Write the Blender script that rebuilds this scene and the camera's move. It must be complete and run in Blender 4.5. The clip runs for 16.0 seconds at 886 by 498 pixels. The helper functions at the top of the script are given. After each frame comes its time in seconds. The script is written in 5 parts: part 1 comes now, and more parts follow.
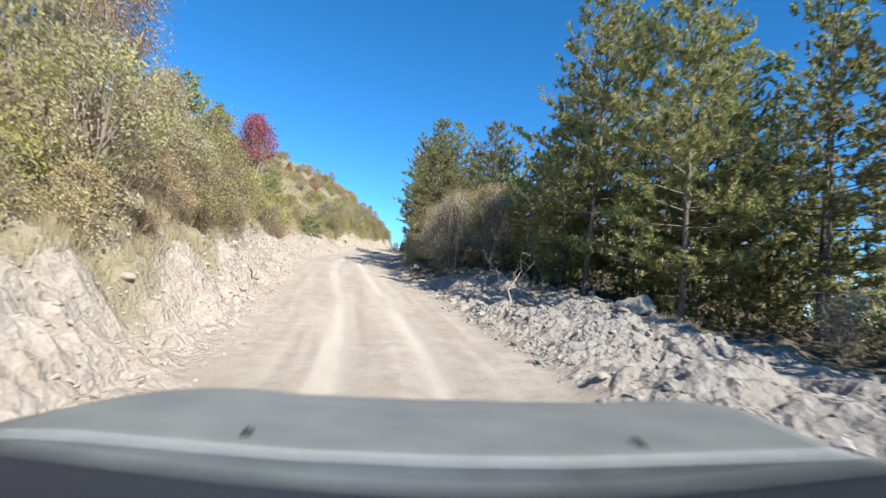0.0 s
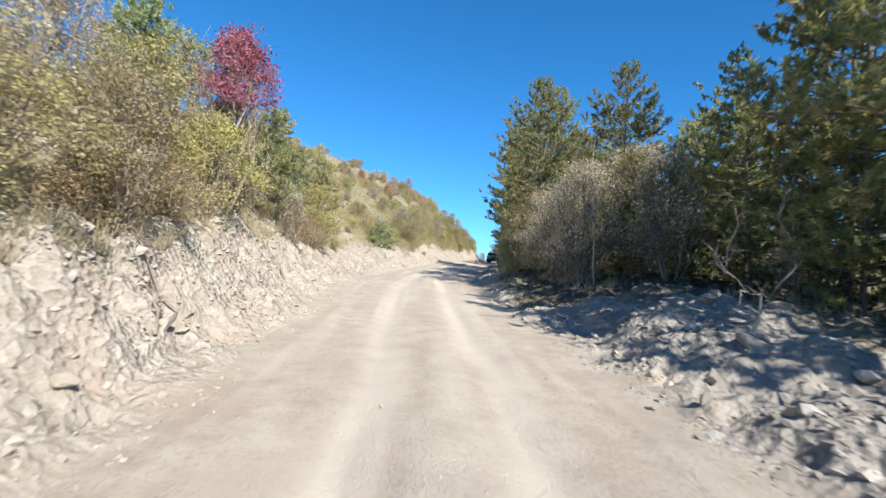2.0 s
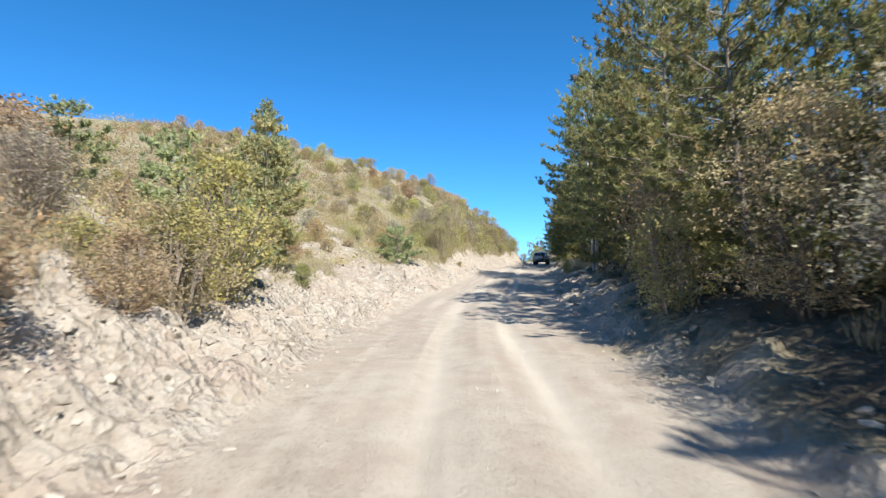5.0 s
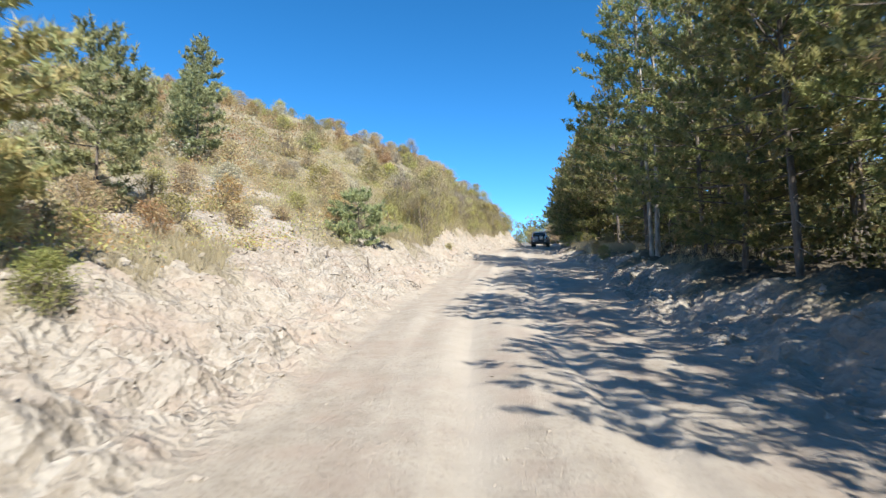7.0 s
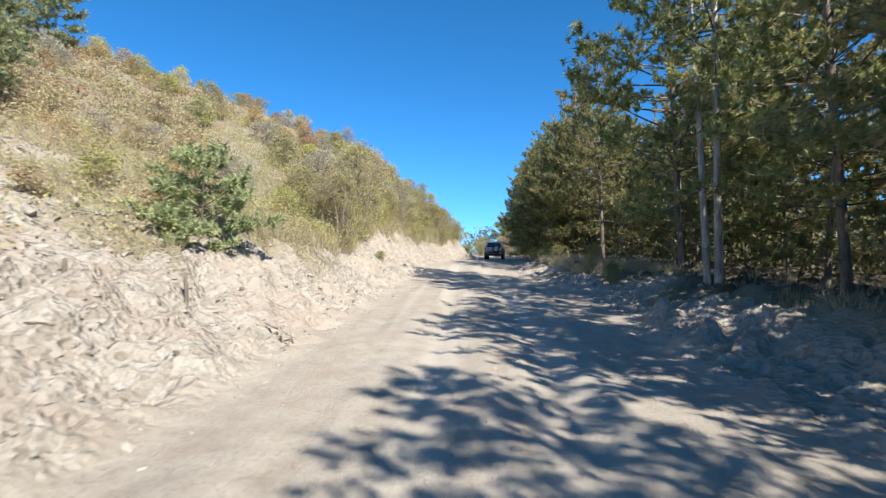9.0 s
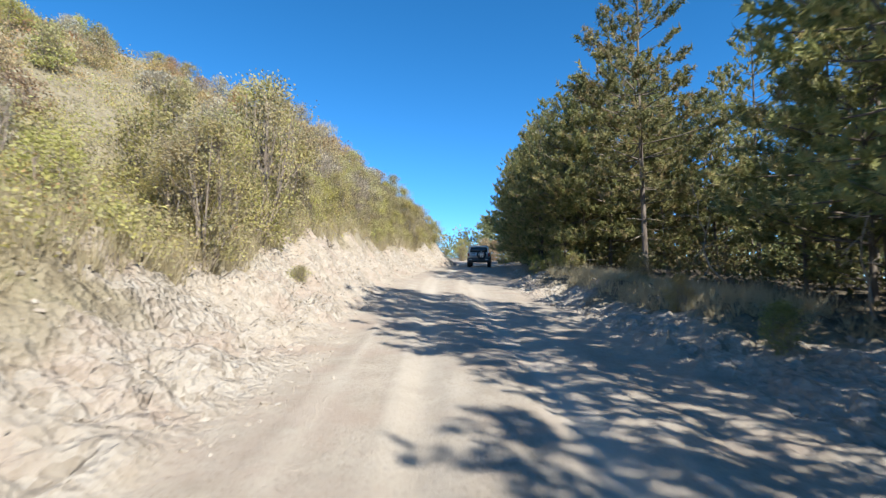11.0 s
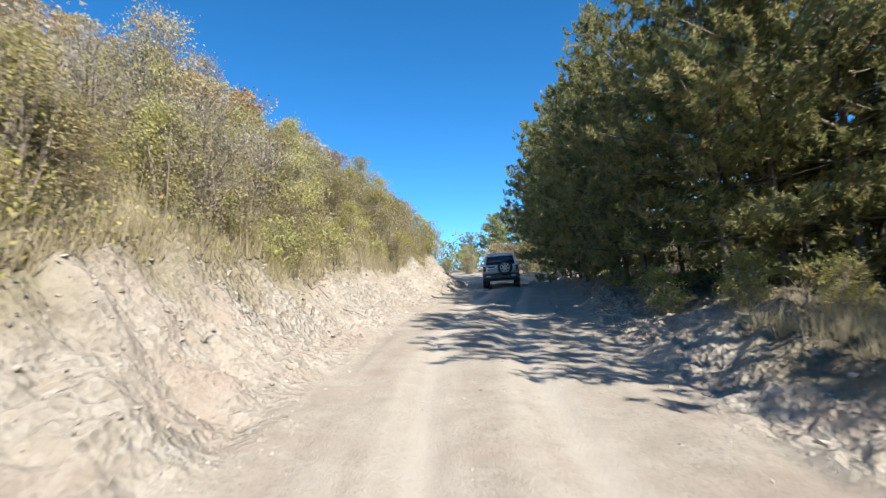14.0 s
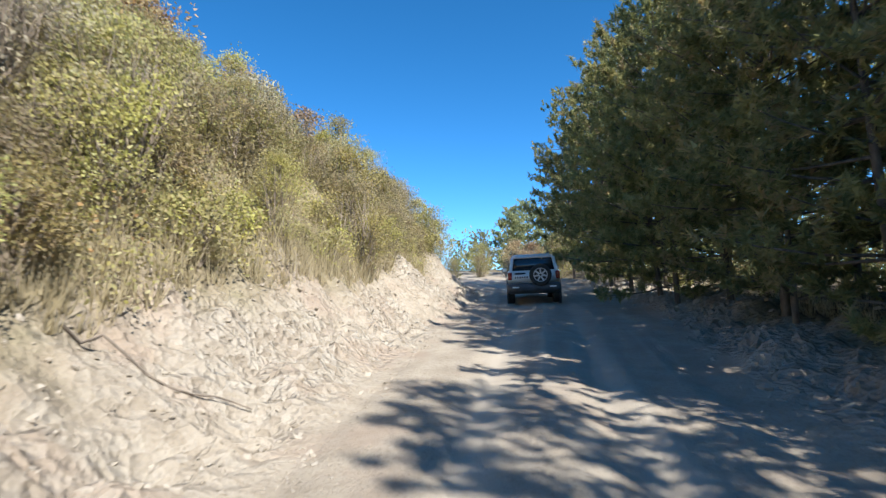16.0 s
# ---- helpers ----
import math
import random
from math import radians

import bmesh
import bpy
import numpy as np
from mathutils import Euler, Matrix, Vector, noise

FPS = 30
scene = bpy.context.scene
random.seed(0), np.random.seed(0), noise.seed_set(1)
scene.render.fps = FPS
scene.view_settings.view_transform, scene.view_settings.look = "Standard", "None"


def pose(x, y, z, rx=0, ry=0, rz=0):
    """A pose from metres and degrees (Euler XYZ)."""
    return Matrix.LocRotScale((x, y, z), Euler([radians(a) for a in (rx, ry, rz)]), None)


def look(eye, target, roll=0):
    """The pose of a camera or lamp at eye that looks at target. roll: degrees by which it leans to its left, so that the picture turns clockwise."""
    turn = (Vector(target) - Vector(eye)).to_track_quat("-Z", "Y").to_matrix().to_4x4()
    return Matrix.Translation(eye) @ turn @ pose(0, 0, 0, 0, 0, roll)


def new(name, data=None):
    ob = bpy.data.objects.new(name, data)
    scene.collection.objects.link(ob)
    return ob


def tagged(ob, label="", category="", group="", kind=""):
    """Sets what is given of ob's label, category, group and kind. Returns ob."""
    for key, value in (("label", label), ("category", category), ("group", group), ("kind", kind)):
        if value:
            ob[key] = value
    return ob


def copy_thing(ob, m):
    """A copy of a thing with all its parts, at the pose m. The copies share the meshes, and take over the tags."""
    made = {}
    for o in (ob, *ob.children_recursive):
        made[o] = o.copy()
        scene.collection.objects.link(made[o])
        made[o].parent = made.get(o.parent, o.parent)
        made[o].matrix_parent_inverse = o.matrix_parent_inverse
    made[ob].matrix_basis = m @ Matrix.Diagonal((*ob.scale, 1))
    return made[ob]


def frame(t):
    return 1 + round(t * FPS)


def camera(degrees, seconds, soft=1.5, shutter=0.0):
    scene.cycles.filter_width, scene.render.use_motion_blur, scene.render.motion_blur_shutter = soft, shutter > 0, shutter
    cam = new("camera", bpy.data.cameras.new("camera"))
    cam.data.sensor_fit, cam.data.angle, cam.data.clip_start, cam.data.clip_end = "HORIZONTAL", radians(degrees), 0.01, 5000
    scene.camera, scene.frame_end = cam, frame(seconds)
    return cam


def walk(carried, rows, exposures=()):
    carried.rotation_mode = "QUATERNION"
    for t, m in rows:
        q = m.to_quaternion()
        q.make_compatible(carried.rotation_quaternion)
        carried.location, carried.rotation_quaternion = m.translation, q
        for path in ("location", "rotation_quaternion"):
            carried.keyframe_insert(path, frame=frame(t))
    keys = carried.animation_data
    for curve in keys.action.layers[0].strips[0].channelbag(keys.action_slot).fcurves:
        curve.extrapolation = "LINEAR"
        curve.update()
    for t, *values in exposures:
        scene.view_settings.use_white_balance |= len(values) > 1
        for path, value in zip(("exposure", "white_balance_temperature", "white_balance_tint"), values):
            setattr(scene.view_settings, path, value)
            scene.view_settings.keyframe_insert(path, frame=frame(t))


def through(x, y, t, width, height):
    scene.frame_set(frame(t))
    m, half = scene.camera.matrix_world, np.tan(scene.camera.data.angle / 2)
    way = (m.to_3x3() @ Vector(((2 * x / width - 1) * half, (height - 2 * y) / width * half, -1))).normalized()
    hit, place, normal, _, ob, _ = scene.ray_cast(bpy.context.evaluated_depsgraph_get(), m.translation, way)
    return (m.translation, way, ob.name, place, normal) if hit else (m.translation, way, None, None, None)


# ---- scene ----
cam = camera(79.0, 16.0, soft=1.3, shutter=0.3)
PATH = [
    (0, (-0.213, -0.460, 1.591), (0.023, 1.518, 1.764), 6.4),
    (0.5, (-0.079, 2.333, 1.741), (0.083, 4.321, 1.883), 6.7),
    (1, (-0.009, 5.120, 1.834), (0.071, 7.114, 1.963), 6.1),
    (1.5, (-0.054, 7.840, 2.009), (-0.063, 9.835, 2.141), 5.3),
    (2, (-0.159, 10.351, 2.220), (-0.239, 12.340, 2.407), 4.6),
    (2.5, (-0.313, 12.800, 2.455), (-0.437, 14.788, 2.641), 3.4),
    (3, (-0.535, 15.212, 2.706), (-0.701, 17.196, 2.891), 3.4),
    (3.5, (-0.789, 17.602, 2.944), (-0.994, 19.581, 3.149), 2.4),
    (4, (-1.032, 19.884, 3.218), (-1.249, 21.859, 3.442), 2.2),
    (4.2, (-1.126, 20.672, 3.349), (-1.343, 22.648, 3.570), 1.4),
    (6.3, (-2.439, 31.069, 4.460), (-2.600, 33.057, 4.611), -2.0),
    (6.5, (-2.538, 32.160, 4.519), (-2.687, 34.149, 4.661), -2.0),
    (7, (-2.754, 34.758, 4.640), (-2.877, 36.750, 4.770), -0.9),
    (7.5, (-2.802, 37.211, 4.827), (-2.877, 39.205, 4.971), -0.2),
    (8, (-2.880, 39.482, 5.037), (-2.906, 41.476, 5.188), 0.7),
    (8.5, (-2.796, 41.637, 5.192), (-2.777, 43.630, 5.348), 0.9),
    (9, (-2.659, 43.893, 5.316), (-2.578, 45.885, 5.480), 0.5),
    (9.5, (-2.508, 45.964, 5.490), (-2.363, 47.953, 5.642), 0.0),
    (9.7, (-2.430, 46.777, 5.575), (-2.267, 48.764, 5.730), 0.0),
    (11.8, (-1.814, 57.367, 6.828), (-1.653, 59.353, 7.001), 0.9),
    (12, (-1.733, 58.451, 6.921), (-1.572, 60.437, 7.091), 0.5),
    (12.5, (-1.493, 61.135, 7.165), (-1.323, 63.119, 7.346), 0.3),
    (13, (-1.211, 63.768, 7.454), (-1.023, 65.749, 7.654), -0.7),
    (13.5, (-0.912, 66.358, 7.762), (-0.727, 68.339, 7.967), -2.1),
    (14, (-0.744, 68.723, 8.030), (-0.576, 70.706, 8.231), -3.8),
    (14.5, (-0.453, 71.007, 8.186), (-0.322, 72.994, 8.363), -4.5),
    (15, (-0.184, 73.224, 8.340), (-0.084, 75.212, 8.539), -4.9),
    (15.5, (-0.029, 75.348, 8.570), (0.060, 77.335, 8.785), -4.2),
    (16, (0.013, 77.084, 8.806), (0.149, 79.070, 9.003), -2.4),
]
walk(cam, [(t, look(eye, target, roll)) for t, eye, target, roll in PATH])

# world, sun
SUN_EL, SUN_AZ = 41.0, 150.0  # degrees; azimuth clockwise from +y (the way ahead)
world = bpy.data.worlds.new("world")
scene.world = world
world.use_nodes = True
wn = world.node_tree
sky = wn.nodes.new("ShaderNodeTexSky")
sky.sky_type, sky.sun_disc = "NISHITA", False
sky.sun_elevation, sky.sun_rotation = radians(SUN_EL), radians(SUN_AZ)
sky.altitude, sky.air_density, sky.dust_density, sky.ozone_density = 2500, 0.75, 0.0, 4.0
deep = wn.nodes.new("ShaderNodeHueSaturation")  # the clear mountain sky is a strong blue
deep.inputs["Saturation"].default_value, deep.inputs["Hue"].default_value = 1.25, 0.494
wn.nodes["Background"].inputs[1].default_value = 0.15
wn.links.new(sky.outputs[0], deep.inputs["Color"])
wn.links.new(deep.outputs[0], wn.nodes["Background"].inputs[0])
sun = new("sun", bpy.data.lights.new("sun", "SUN"))
sun.data.energy, sun.data.angle, sun.data.color = 5.0, radians(0.55), (1.0, 0.94, 0.85)
sx, sy = math.sin(radians(SUN_AZ)), math.cos(radians(SUN_AZ))
sun.matrix_world = look((sx * 60, 40 + sy * 60, 60), (sx * 60 - sx * math.cos(radians(SUN_EL)), 40 + sy * 60 - sy * math.cos(radians(SUN_EL)), 60 - math.sin(radians(SUN_EL))))
scene.view_settings.exposure = 0.9


# ---- the lie of the land: the road's centre line, and the ground's height beside it
# y, x, z, cross slope in degrees (positive: the left side lies lower)
ROAD_LOWER = [
    (-60, 0.00, -4.70, 4.0), (-20, -0.20, -1.70, 4.5), (0, 0.00, -0.11, 5.9), (5, 0.19, 0.10, 5.6), (10, 0.13, 0.46, 4.3), (15, -0.21, 0.95, 3.1), (20, -0.71, 1.50, 1.9), (25, -1.19, 2.06, -0.0),
    (31, -1.69, 2.68, -1.8), (34.5, -1.90, 2.86, -0.9), (39.5, -2.12, 3.30, 0.6), (44, -2.16, 3.58, 0.4), (47, -2.14, 3.85, 0.0), (52, -1.65, 4.45, 0.4),
]
ROAD_UPPER = [
    (58.5, -1.00, 5.18, 0.5), (61, -0.82, 5.41, 0.3), (64, -0.62, 5.72, -0.8), (66.5, -0.46, 6.01, -2.0), (69, -0.31, 6.27, -3.6), (71, -0.18, 6.42, -4.1), (73, 0.01, 6.56, -4.5), (75.3, 0.19, 6.80, -3.9),
    (77.2, 0.34, 7.04, -2.2), (84, 1.59, 7.70, -1.0), (90, 3.35, 8.25, 0.0), (96, 4.80, 8.65, 0.0), (104, 6.10, 9.30, 0.0), (115, 5.90, 10.10, 0.0), (130, 1.50, 11.60, 0.0), (150, -7.50, 12.60, 0.0), (300, -49.50, 14.20, 0.0),
]
ROAD = ROAD_LOWER + ROAD_UPPER
RY, RX, RZ, RTILT = (np.array(c, float) for c in zip(*ROAD))


def smooth_line(y, values):
    """Values along the road, rounded over a few metres."""
    return sum(np.interp(y + d, RY, values) * w for d, w in ((-4, 1), (-2, 2), (0, 3), (2, 2), (4, 1))) / 9


def centre(y):
    return smooth_line(np.asarray(y, float), RX)


def noise2(x, y, seed=0):
    """Smooth value noise in -1..1, on arrays."""
    xi, yi = np.floor(x).astype(np.int64), np.floor(y).astype(np.int64)
    fx, fy = x - xi, y - yi
    fx, fy = fx * fx * (3 - 2 * fx), fy * fy * (3 - 2 * fy)

    def at(i, j):
        n = (i * 374761393 + j * 668265263 + seed * 974711) & 0x7FFFFFFF
        n = ((n ^ (n >> 13)) * 1274126177) & 0x7FFFFFFF
        return ((n ^ (n >> 16)) & 0xFFFF) / 32767.5 - 1

    a, b, c, d = at(xi, yi), at(xi + 1, yi), at(xi, yi + 1), at(xi + 1, yi + 1)
    return a + (b - a) * fx + (c - a) * fy + (a - b - c + d) * fx * fy


def fbm(x, y, size, octaves=4, seed=0, gain=0.5):
    total, amp = 0, 1.0
    for k in range(octaves):
        f = 2.03**k / size
        total = total + amp * noise2(x * f + 17.3 * k, y * f - 9.1 * k, seed + k)
        amp *= gain
    return total


def chunks(x, y, size, seed=0):
    """Broken stone: every cell is a tilted lump of its own height."""
    x, y = x / size, y / size
    xi, yi = np.floor(x), np.floor(y)
    best, lump = np.full(x.shape, 9.0), np.zeros(x.shape)
    for i in (-1, 0, 1):
        for j in (-1, 0, 1):
            cx, cy = xi + i, yi + j
            h = [np.mod(np.sin(cx * 127.1 + cy * 311.7 + seed + k * 74.7) * 43758.5453, 1.0) for k in range(5)]
            dx, dy = x - cx - h[0], y - cy - h[1]
            d = np.hypot(dx, dy)
            near = d < best
            best = np.where(near, d, best)
            lump = np.where(near, h[2] * (1 - 0.7 * d) + (h[3] - 0.5) * dx + (h[4] - 0.5) * dy, lump)
    return lump


def ramp(d, a, b):
    t = np.clip((d - a) / (b - a), 0, 1)
    return t * t * (3 - 2 * t)


# along the way: y, left road edge, left bank's width, its height, hill's slope, right road edge, right bank's width, its height
LIE_LOWER = [
    (-60, 2.9, 2.2, 1.6, 0.55, 2.7, 6.0, 0.2), (0, 2.9, 2.2, 1.6, 0.55, 2.7, 6.0, 0.2), (10, 2.9, 2.0, 1.6, 0.6, 2.8, 5.0, 0.3), (20, 2.8, 2.0, 1.5, 0.6, 2.6, 3.5, 0.5), (28, 2.8, 2.2, 1.4, 0.58, 2.4, 2.6, 1.0), (36, 3.0, 2.8, 1.2, 0.52, 2.6, 2.8, 1.0), (46, 3.2, 3.4, 0.85, 0.36, 2.9, 3.0, 0.7),
]
LIE_UPPER = [
    (54, 3.0, 3.0, 0.95, 0.37, 3.0, 3.0, 0.6), (60, 2.6, 2.5, 1.25, 0.45, 3.0, 3.0, 0.6), (67, 2.5, 2.4, 1.15, 0.52, 2.9, 2.6, 0.7), (72, 2.4, 2.2, 1.45, 0.68, 2.8, 2.4, 0.8), (82, 2.3, 2.2, 1.1, 0.95, 2.8, 2.5, 0.5), (90, 2.4, 2.0, 1.3, 1.1, 3.0, 3.0, 0.3), (100, 2.5, 2.2, 1.2, 1.05, 3.0, 4.0, 0.2), (115, 3.0, 3.0, 0.8, 0.6, 3.0, 4.0, 0.0),
    (300, 2.2, 4.0, 0.2, 0.1, 3.0, 6.0, 0.0),
]
LIE = LIE_LOWER + LIE_UPPER
LY, *LIES = (np.array(c, float) for c in zip(*LIE))


def lie(y, n):
    return np.interp(y, LY, LIES[n])


def height(x, y, fine=True):
    x, y = np.asarray(x, float), np.asarray(y, float)
    u, z = x - centre(y), smooth_line(y, RZ)
    z = z + np.tan(np.radians(smooth_line(y, RTILT))) * np.clip(u, -4.5, 4.5)
    # left: rubble bank, then the hill
    d = -u - lie(y, 0) + 0.35 * fbm(x * 0, y, 3.1, 3, 5)
    wide = lie(y, 1)
    bank = lie(y, 2) * (1 + 0.25 * fbm(x * 0 + 3, y, 4.0, 3, 8))
    rise = bank * ramp(d, 0, wide) * (0.55 + 0.45 * ramp(d, 0, wide))
    far = np.maximum(d - wide * 0.8, 0)
    rise = rise + 18 * (1 - np.exp(-far * lie(y, 3) / 18.0))
    z = z + np.where(d > 0, rise, 0)
    # right: verge, bank, forest floor that falls away in the distance
    e = u - lie(y, 4) + 0.3 * fbm(x * 0 + 9, y, 3.7, 3, 11)
    side = lie(y, 6) * ramp(e, 0, lie(y, 5)) * (1 + 0.3 * fbm(x, y, 3.0, 2, 21)) - 0.06 * np.maximum(e - 8, 0)
    z = z + np.where(e > 0, side, 0)
    far_off = np.hypot(np.maximum(np.abs(u) - 60, 0), np.maximum(y - 150, 0))
    z = z + 6 * fbm(x, y, 60.0, 3, 31) * np.clip(far_off / 80, 0, 1)
    if fine:
        on_bank, on_verge = ramp(d, -0.2, 0.5), ramp(e, -0.3, 0.4)
        ruts = sum(-0.05 * np.exp(-(((u - o) / 0.22) ** 2)) for o in (-0.78, 0.78)) + 0.03 * np.exp(-((u / 0.4) ** 2))
        z = z + np.where(np.abs(u) < 3, ruts, 0) + 0.011 * fbm(x, y, 0.5, 3, 41) + 0.018 * fbm(x, y, 2.2, 2, 44)
        rough = on_bank * (1 - 0.5 * ramp(d, 5, 8)) + 0.8 * on_verge * (1 - 0.6 * ramp(e, 5, 8))
        gully = np.abs(noise2(y * 0.55 + 0.25 * noise2(x * 0.7, y * 0.7, 91), x * 0.12, 92))
        z = z + rough * (0.13 * fbm(x, y, 1.1, 4, 51, 0.6) + 0.10 * np.abs(fbm(x, y, 0.5, 3, 57, 0.6)) + 0.2 * (gully - 0.35) + 0.3 * chunks(x, y, 0.62, 3) * ramp(fbm(x, y, 2.5, 2, 97), -0.4, 0.5) + 0.13 * chunks(x, y, 0.36, 7) + 0.05 * fbm(x, y, 0.45, 2, 99))
        ledge = np.abs(noise2(u * 1.7 + 0.6 * noise2(x * 0.8, y * 0.5, 93), y * 0.33, 94))
        z = z + on_bank * (1 - ramp(d, 3.0, 5.0)) * 0.2 * (ledge - 0.35)
        heap = ramp(e, 0.2, 1.6) * (1 - ramp(e, 3.6, 5.2)) * ramp(y, 3, 7) * (1 - ramp(y, 18, 23))
        z = z + heap * (0.22 + 0.3 * fbm(x, y, 2.1, 3, 103))
        tread = noise2(u * 5.5, y * 0.22, 96) + 0.6 * noise2(u * 11, y * 0.5, 98)
        z = z + 0.014 * tread * (np.abs(u) < 2.8)
        z = z - 0.05 * ramp(np.abs(np.abs(u) - 2.2), 0.5, 0.0) * (1 - on_bank) * noise2(x * 0.8, y * 0.4, 95)
    return z


def bands(*stops):
    """Grid lines from (from, to, step) stretches."""
    out = []
    for a, b, step in stops:
        out.extend(np.arange(a, b - step * 0.01, step).tolist())
    return np.array(out + [stops[-1][1]])


def ground_masks(x, y):
    """What covers the ground: bare earth, wheel tracks, needle litter (the rest is dry grass)."""
    u = x - centre(y)
    d = -u - lie(y, 0) - lie(y, 1) * 0.85 + 0.55 * fbm(x, y, 2.3, 4, 61, 0.6)
    e = u - lie(y, 4) - lie(y, 5) * np.interp(y, (21, 25, 36, 42), (0.9, 0.15, 0.15, 0.5)) + 0.7 * fbm(x, y, 2.0, 3, 66)
    scar = ramp(fbm(x, y, 3.2, 4, 71, 0.6) + 0.05 * ramp(y, 36, 40) * (1 - ramp(y, 54, 60)), 0.02, 0.26) * (1 - ramp(d, 5.0, 11.0)) * 0.95 * ramp(66 - y, 0, 6)
    earth = np.maximum(1 - ramp(d, -0.3, 0.5), scar) * (1 - ramp(e, -0.4, 0.5))
    worn = sum(np.exp(-(((u - o + 0.15 * noise2(y * 0.35, y * 0, 77)) / 0.3) ** 2)) for o in (-0.78, 0.78))
    worn = worn * (0.6 + 0.4 * noise2(x * 0.9, y * 0.25, 78)) + 0.5 * np.maximum(noise2(u * 5.5, y * 0.22, 96), 0) * (np.abs(u) < 2.2)
    rubble = ramp(-u - lie(y, 0) + 0.3, 0, 0.7) + ramp(u - lie(y, 4) + 0.3, 0, 0.6)
    rubble = rubble * (0.5 + 0.5 * ramp(fbm(x, y, 1.9, 3, 83), -0.35, 0.35))
    spoil = ramp(u - lie(y, 4) + 0.4 * fbm(x, y, 1.3, 3, 87), -0.1, 0.9) * (1 - ramp(y, 21, 26)) * 0.85
    return earth, np.clip(worn, 0, 1), rubble, ramp(e, -0.2, 1.6) * (1 - earth), spoil


def ground_sheet(name, across, along, mat):
    yy, uu = np.meshgrid(along, across, indexing="ij")
    xx = uu + centre(yy)
    zz = height(xx, yy)
    clod = ramp(-uu - lie(yy, 0), 0.0, 0.6) * ramp(uu + 7.5, 0, 1)
    zz = zz + 0.03 * clod * np.random.default_rng(5).uniform(-1, 1, zz.shape)
    n, m = yy.shape
    ids = np.arange(n * m).reshape(n, m)
    quads = np.stack([ids[:-1, :-1], ids[:-1, 1:], ids[1:, 1:], ids[1:, :-1]], -1).reshape(-1, 4)
    me = bpy.data.meshes.new(name)
    me.from_pydata(np.stack([xx, yy, zz], -1).reshape(-1, 3).tolist(), [], quads.tolist())
    me.materials.append(mat)
    masks = ground_masks(xx.ravel(), yy.ravel())
    loose = (masks[2] * masks[0])[quads].mean(1) > 0.35  # broken earth keeps its edges
    me.polygons.foreach_set("use_smooth", ~loose)
    for key, mask in zip(("earth", "worn", "rubble", "litter", "spoil"), masks):
        me.attributes.new(key, "FLOAT", "POINT").data.foreach_set("value", mask.astype(np.float32))
    return new(name, me)


# ---- materials
def material(name, rough=0.8, spec=0.3):
    m = bpy.data.materials.new(name)
    m.use_nodes = True
    p = m.node_tree.nodes["Principled BSDF"]
    p.inputs["Roughness"].default_value, p.inputs["Specular IOR Level"].default_value = rough, spec
    return m, m.node_tree, p


def node(nt, kind, **values):
    n = nt.nodes.new(kind)
    for key, v in values.items():
        n.inputs[key.replace("_", " ")].default_value = v
    return n


def noise_node(nt, scale, detail=6.0, rough=0.6, where=None):
    n = node(nt, "ShaderNodeTexNoise", Scale=scale, Detail=detail, Roughness=rough)
    if where is None:
        g = nt.nodes.new("ShaderNodeNewGeometry")
        where = g.outputs["Position"]
    nt.links.new(where, n.inputs["Vector"])
    return n.outputs["Fac"]


def ramp_node(nt, value, *stops):
    r = nt.nodes.new("ShaderNodeValToRGB")
    e = r.color_ramp.elements
    while len(e) < len(stops):
        e.new(0.5)
    for k, (at, c) in enumerate(stops):
        e[k].position, e[k].color = at, (*c, 1)
    nt.links.new(value, r.inputs[0])
    return r.outputs[0]


def mix(nt, fac, a, b, kind="MIX"):
    m = nt.nodes.new("ShaderNodeMix")
    m.data_type, m.blend_type = "RGBA", kind
    for value, k in ((fac, 0), (a, 6), (b, 7)):
        if hasattr(value, "is_linked"):
            nt.links.new(value, m.inputs[k])
        else:
            m.inputs[k].default_value = value if k == 0 else (*value, 1)
    return m.outputs[2]


def bump(nt, p, value, strength, dist):
    b = node(nt, "ShaderNodeBump", Strength=strength, Distance=dist)
    nt.links.new(value, b.inputs["Height"])
    nt.links.new(b.outputs[0], p.inputs["Normal"])


def attribute(nt, name):
    a = nt.nodes.new("ShaderNodeAttribute")
    a.attribute_name = name
    return a.outputs["Fac"]


